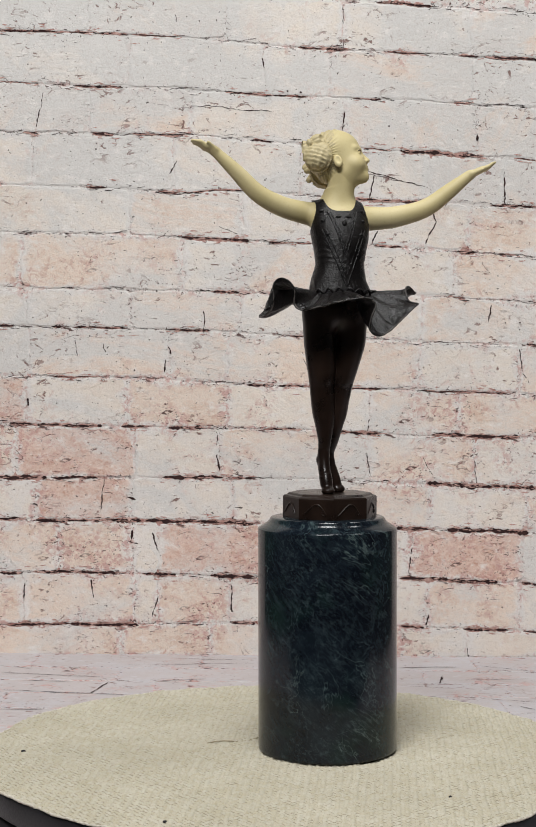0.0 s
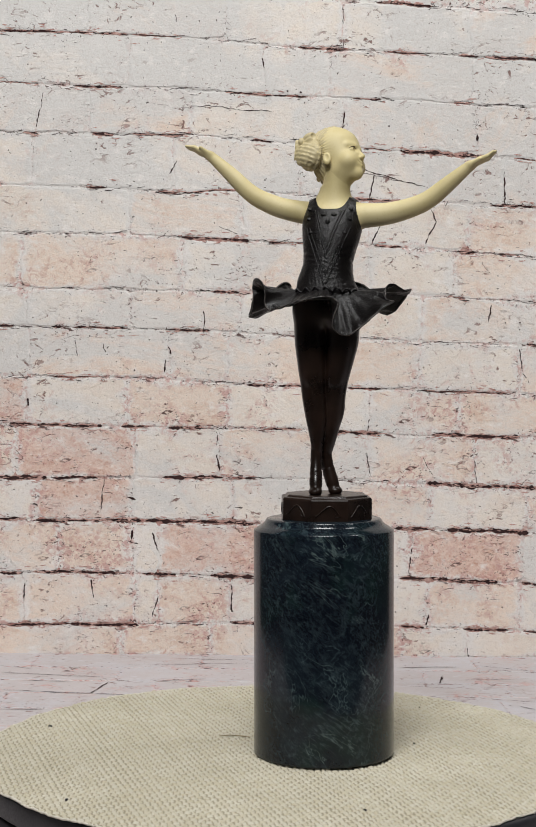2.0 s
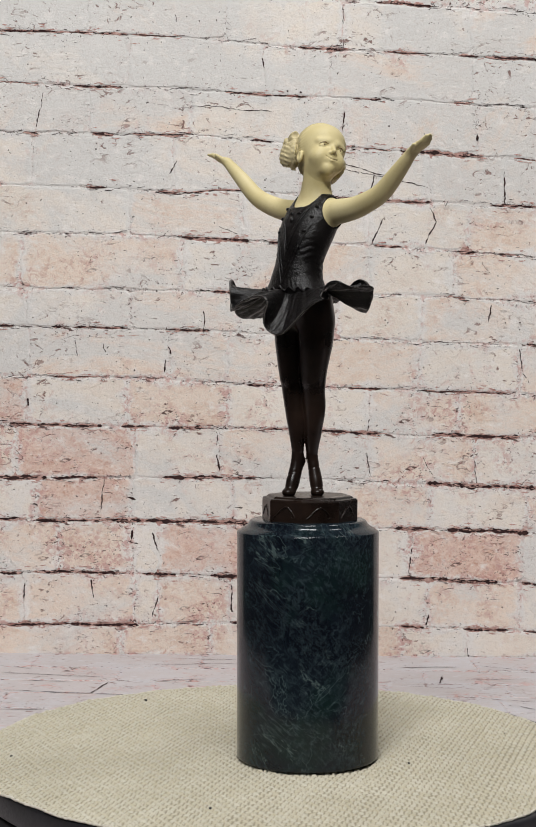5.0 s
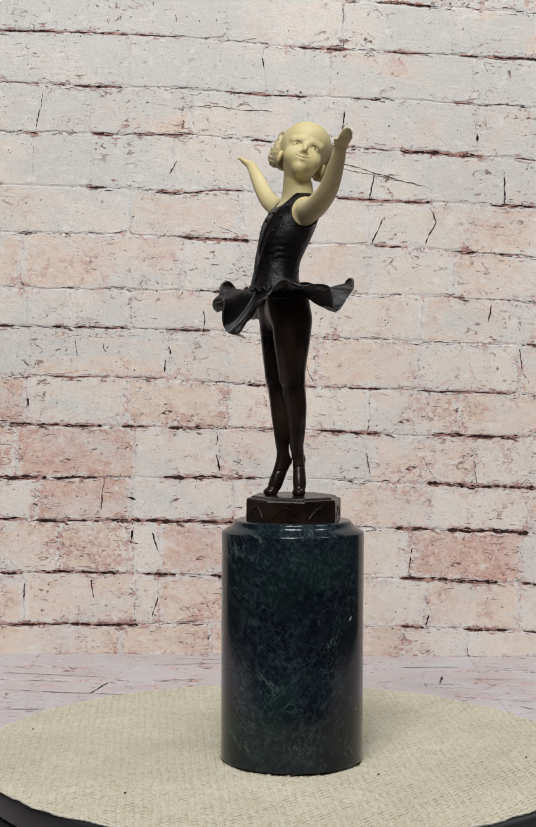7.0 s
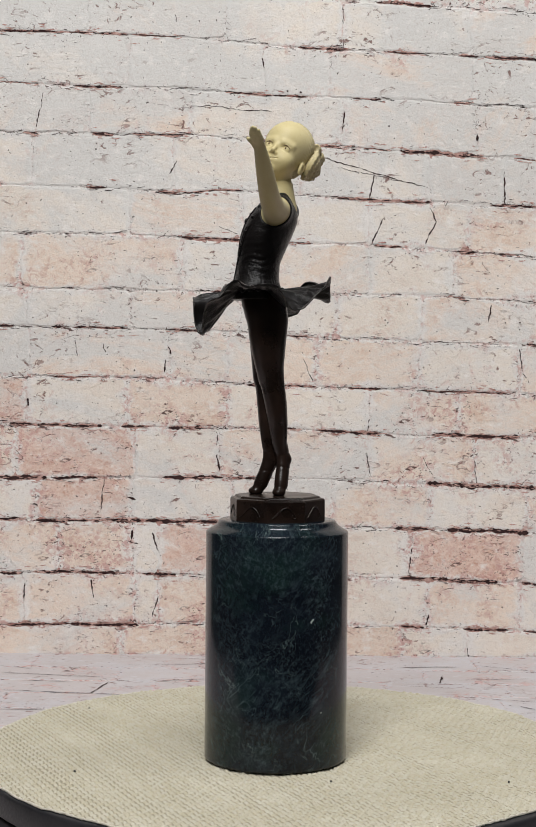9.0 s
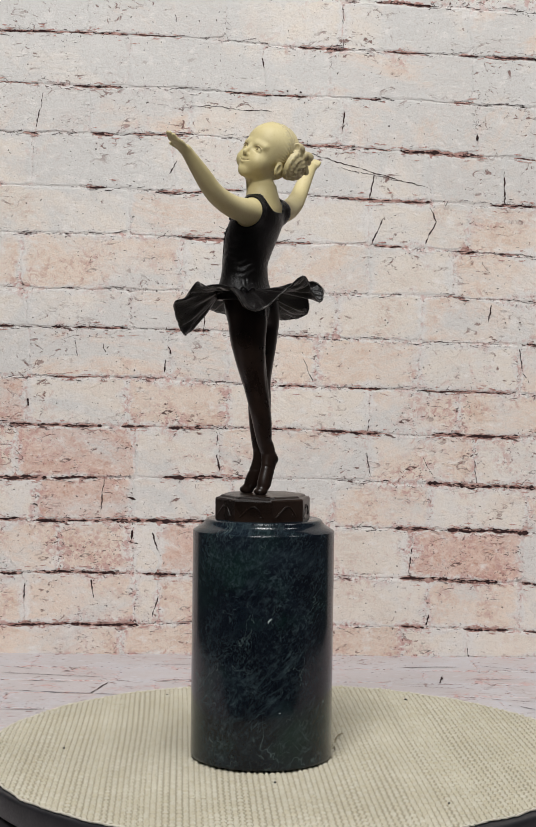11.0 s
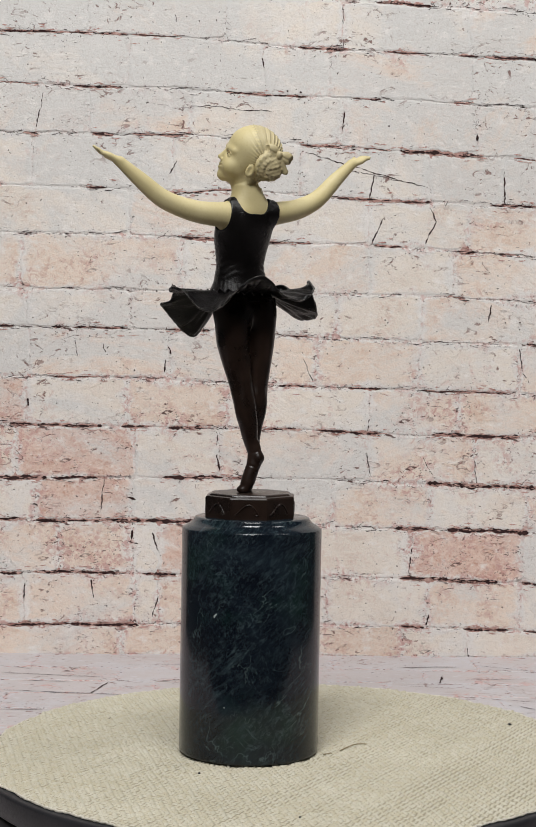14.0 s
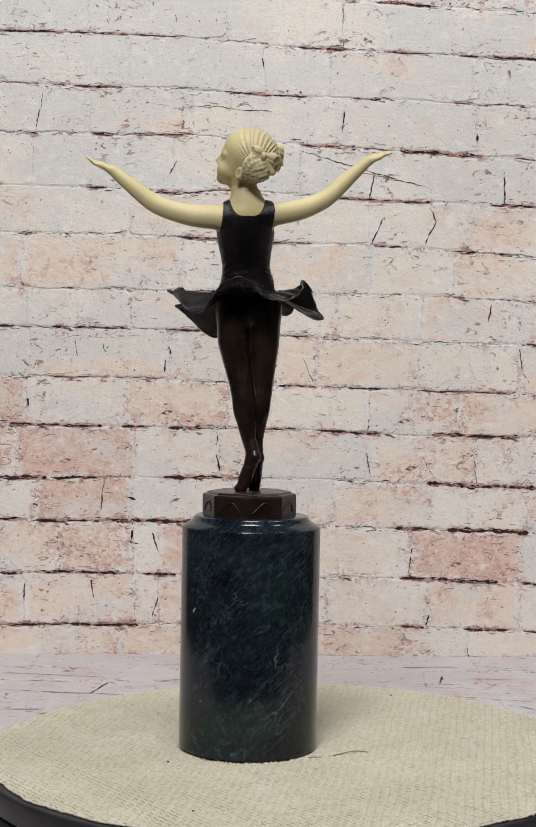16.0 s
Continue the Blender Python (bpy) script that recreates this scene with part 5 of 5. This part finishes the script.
for x0, z0, x1, z1, thick in (
        (188.9, 195.9, 196.5, 183.4, 1.7), (-50.9, 143.9, -52.5, 131.3, 1.2), (-51.7, 131.3, -49.9, 115.9, 2.1),
        (-140.4, 109.7, -143.2, 82.5, 1.5), (-150.8, 28.8, -148.3, 14.1, 1.9), (-203.1, 25.4, -203.9, 12, 1.9),
        (-39.6, 25.5, -39, 3.7, 2.1), (103.8, 64.5, 101.2, 35.1, 1.7), (68.5, 157.4, 67.4, 147.8, 1.7),
        (151.9, 125.9, 153.8, 106.7, 1.2), (66.7, 131.1, 69.9, 111.5, 1.2), (16, 204.8, 24.1, 186.2, 1.2),
        (-189.9, 412, -191.5, 399.6, 1), (-192.3, 399.6, -195.6, 384.4, 1.5), (14.6, 367.5, 113.1, 339.1, 1.2),
        (41.6, 355, 108.1, 341.5, 0.8), (69.9, 350.3, 66.8, 329.6, 1.7), (-72.7, 402.7, -8.5, 398.3, 1),
):
    crack(x0, z0, x1, z1, thick)
for x0, z0, x1, z1, thick in (
        (78, 441.7, 70.8, 423.6, 0.8), (-117.6, 68.1, -119.6, 58.4, 2.5), (-102.6, 66.1, -97.5, 51.5, 1.7),
        (-96.2, 48.6, -92.4, 40.2, 1.7), (-97.2, 15.8, -102.2, -1, 1.5), (-38.9, 35.2, -32.7, 49.9, 1.2),
        (117, 2.9, 114.6, -5.5, 2.5), (147.9, -23.3, 149.2, -30.5, 1.7), (95.6, -32.2, 100.8, -40.6, 0.8),
        (129.3, -45.4, 128.5, -52.1, 1.7), (-51.3, 307.9, -36.7, 301.9, 1), (110.6, 127.3, 119.1, 114, 1),
        (-113.4, 57.6, -122.6, 59.7, 1.2), (-104.2, 128.8, -92.9, 128.1, 2.5), (-199.1, 88.3, -192.8, 87.1, 2.1),
        (-37.2, 86.7, -30.9, 86.4, 2.5), (-121.9, 94.4, -115.2, 92, 2.5), (-201.5, 171.8, -200.6, 165.6, 2.5),
        (-142.1, 216, -140, 208.5, 1.5), (129, 330.1, 127.4, 325.1, 1.7), (151.1, 381.9, 151.6, 376.5, 3.3),
        (-63.2, 229.1, -61.9, 224.1, 0.8),
):
    crack(x0, z0, x1, z1, thick)
for x, z, r in (
        (-201.9, 433.7, 0.6), (-170.9, 438.5, 0.4), (-164.9, 471.7, 0.6), (-104.1, 467.3, 0.5), (-65.7, 472.6, 0.6),
        (-147.9, 372.4, 0.6), (-148.3, 367.9, 0.8), (-150.3, 356.3, 0.4), (-55.8, 352.1, 0.5), (-95.1, 344.8, 0.4),
        (-202.8, 325.3, 0.6), (-170.8, 316.5, 0.4), (12.1, 413.6, 1), (15.1, 405.4, 0.6), (1.7, 414.4, 0.8),
        (-174.9, 388.6, 0.4), (-38.7, 396.4, 0.5), (-205.9, 371.9, 0.5), (-217, 366.5, 0.6), (44.6, 478.4, 0.6),
        (46.9, 450.9, 0.4), (157, 412.8, 0.4), (133.9, 263.9, 0.6), (186.3, 234.5, 0.8), (186.3, 229.1, 0.6),
        (175, 234.4, 0.6),
):
    pit(x, z, r)
for x, z, r in (
        (-117.1, 194.6, 0.8), (-152.6, 221.3, 0.6), (-138.8, 206.9, 0.4), (-98.7, 263.2, 0.6), (-100, 257, 0.8),
        (-194.3, 265.4, 0.6), (-197.5, 235.5, 0.6), (155.2, 62, 0.6), (155.3, 49.4, 0.6), (155.4, 42.3, 0.6),
        (115.7, 42.8, 0.5), (156.9, 89.2, 0.7), (165.4, 78.8, 0.6), (-212.4, 68.1, 1), (-174.7, 39.1, 0.6),
        (-77.6, 202, 0.4), (1.8, 165.2, 0.4), (16.4, 164.4, 0.4), (68.4, 169.9, 0.6), (-27.8, 227.3, 0.6),
        (51.5, 197.6, 0.5), (80.2, 235.7, 0.7), (82.3, 233.6, 0.6), (32.5, 221.6, 0.7), (147.6, 168.4, 0.5),
        (153, 167.7, 0.4),
):
    pit(x, z, r)
for x0, y0, x1, y1, thick in (
        (-208.5, 330.8, -128.8, 316.9, 0.8), (-197.9, 270.8, -107.8, 257.2, 1.3), (-187.3, 210.7, -157.7, 211.8, 1.1),
        (-89.4, 305.5, -55.3, 312.4, 1.3), (-133.7, 259.6, -125.7, 298.5, 1.3), (-213.1, 356.4, -187.4, 345.4, 0.8),
        (-188.4, 303.3, -153.8, 301.1, 0.8), (89.3, 361, 134, 364.8, 1.3), (149, 371.6, 192.1, 349.3, 0.8),
        (120.4, 334.6, 115.4, 304.4, 1.7), (129.8, 316.1, 181, 321.9, 0.8), (85.6, 296, 118.6, 286.6, 0.6),
        (143.8, 253.4, 173.6, 244.7, 0.8), (160.2, 231.3, 169.6, 222.2, 1.7), (-117.5, 360.4, -21.2, 372.7, 0.8),
        (-83, 386.8, -25.5, 387.1, 1.1),
):
    floor_line(x0, y0, x1, y1, thick)
for bed in (bed_3, bed_5, bed_9, bed_10, bed_11, bed_12, bed_13):
    bed.rawness = 1.9
for bed in (bed_9, bed_10, bed_11, bed_12):
    bed.gape = 1.45
for bed in (bed_0, bed_1, bed_2, bed_3, bed_4, bed_5, bed_6, bed_7, bed_8, bed_9, bed_10, bed_11, bed_12, bed_13):
    crevice_floor(bed)
    paint_breaks(bed)
for _ in range(70):
    mites(dice.uniform(-225, 205), dice.uniform(-25, 485), 4.0, dice.choice((1, 1, 2)), 1.6)
for name, heap, material, words in (("crevice_lines", dark, CREVICE, "dark cracks, pits and open joints of the brickwork"), ("raw_clay", raw, PINKISH, "raw pink clay laid bare in open joints")):
    me = bpy.data.meshes.new(name)
    me.from_pydata(heap["verts"], [], heap["faces"])
    me.materials.append(material)
    tagged(new(name, me), words, kind="stuff").parent = wall

# the backdrop's brick lies flat where it runs out over the table
floor_beds = []
for y in (404, 352, 305, 262, 215, 160, 95, 30, -40, -110):
    floor_beds.append(Bed((-262, y + 4), (-100, y), (60, y + 2), (262, y - 4)))
for k, (a, b) in enumerate(zip(floor_beds, floor_beds[1:])):
    cuts = [(-190, -60, 40, 150), (-120, 10, 105, 200), (-205, -90, 75, 160)][k % 3]
    course(a, b, cuts, "LLLLL", lying, floor)
me = bpy.data.meshes.new("paint_break")
me.from_pydata(underfoot["verts"], [], underfoot["faces"])
me.materials.append(CREVICE)
tagged(new("paint_breaks", me), "dark breaks in the lying brickwork", kind="stuff").parent = floor


# ---- movement ----

def turned(t):
    """Degrees by which the turntable has turned at t seconds."""
    s = t / 16
    return math.degrees(-0.20082 * t + 0.04505 * s * (s - 1) + 0.06319 * s * (s - 1) * (s - 0.5))


def motions():
    times = [0.5 * k for k in range(33)]
    walk(turntable, [(t, pose(0, 0, 0, 0, 0, turned(t))) for t in times])
    on_table = Matrix.Translation((*PLINTH_AT, 0))
    lean = pose(0, 0, 0.0003, 0.10, -0.58, 0)
    walk(plinth, [(t, pose(0, 0, 0, 0, 0, turned(t)) @ on_table @ lean) for t in times])
    walk(dancer, [(t, pose(0, 0, 0, 0, 0, turned(t)) @ on_table @ pose(0, 0, 0, 0, 0, 10)) for t in times])


motions()
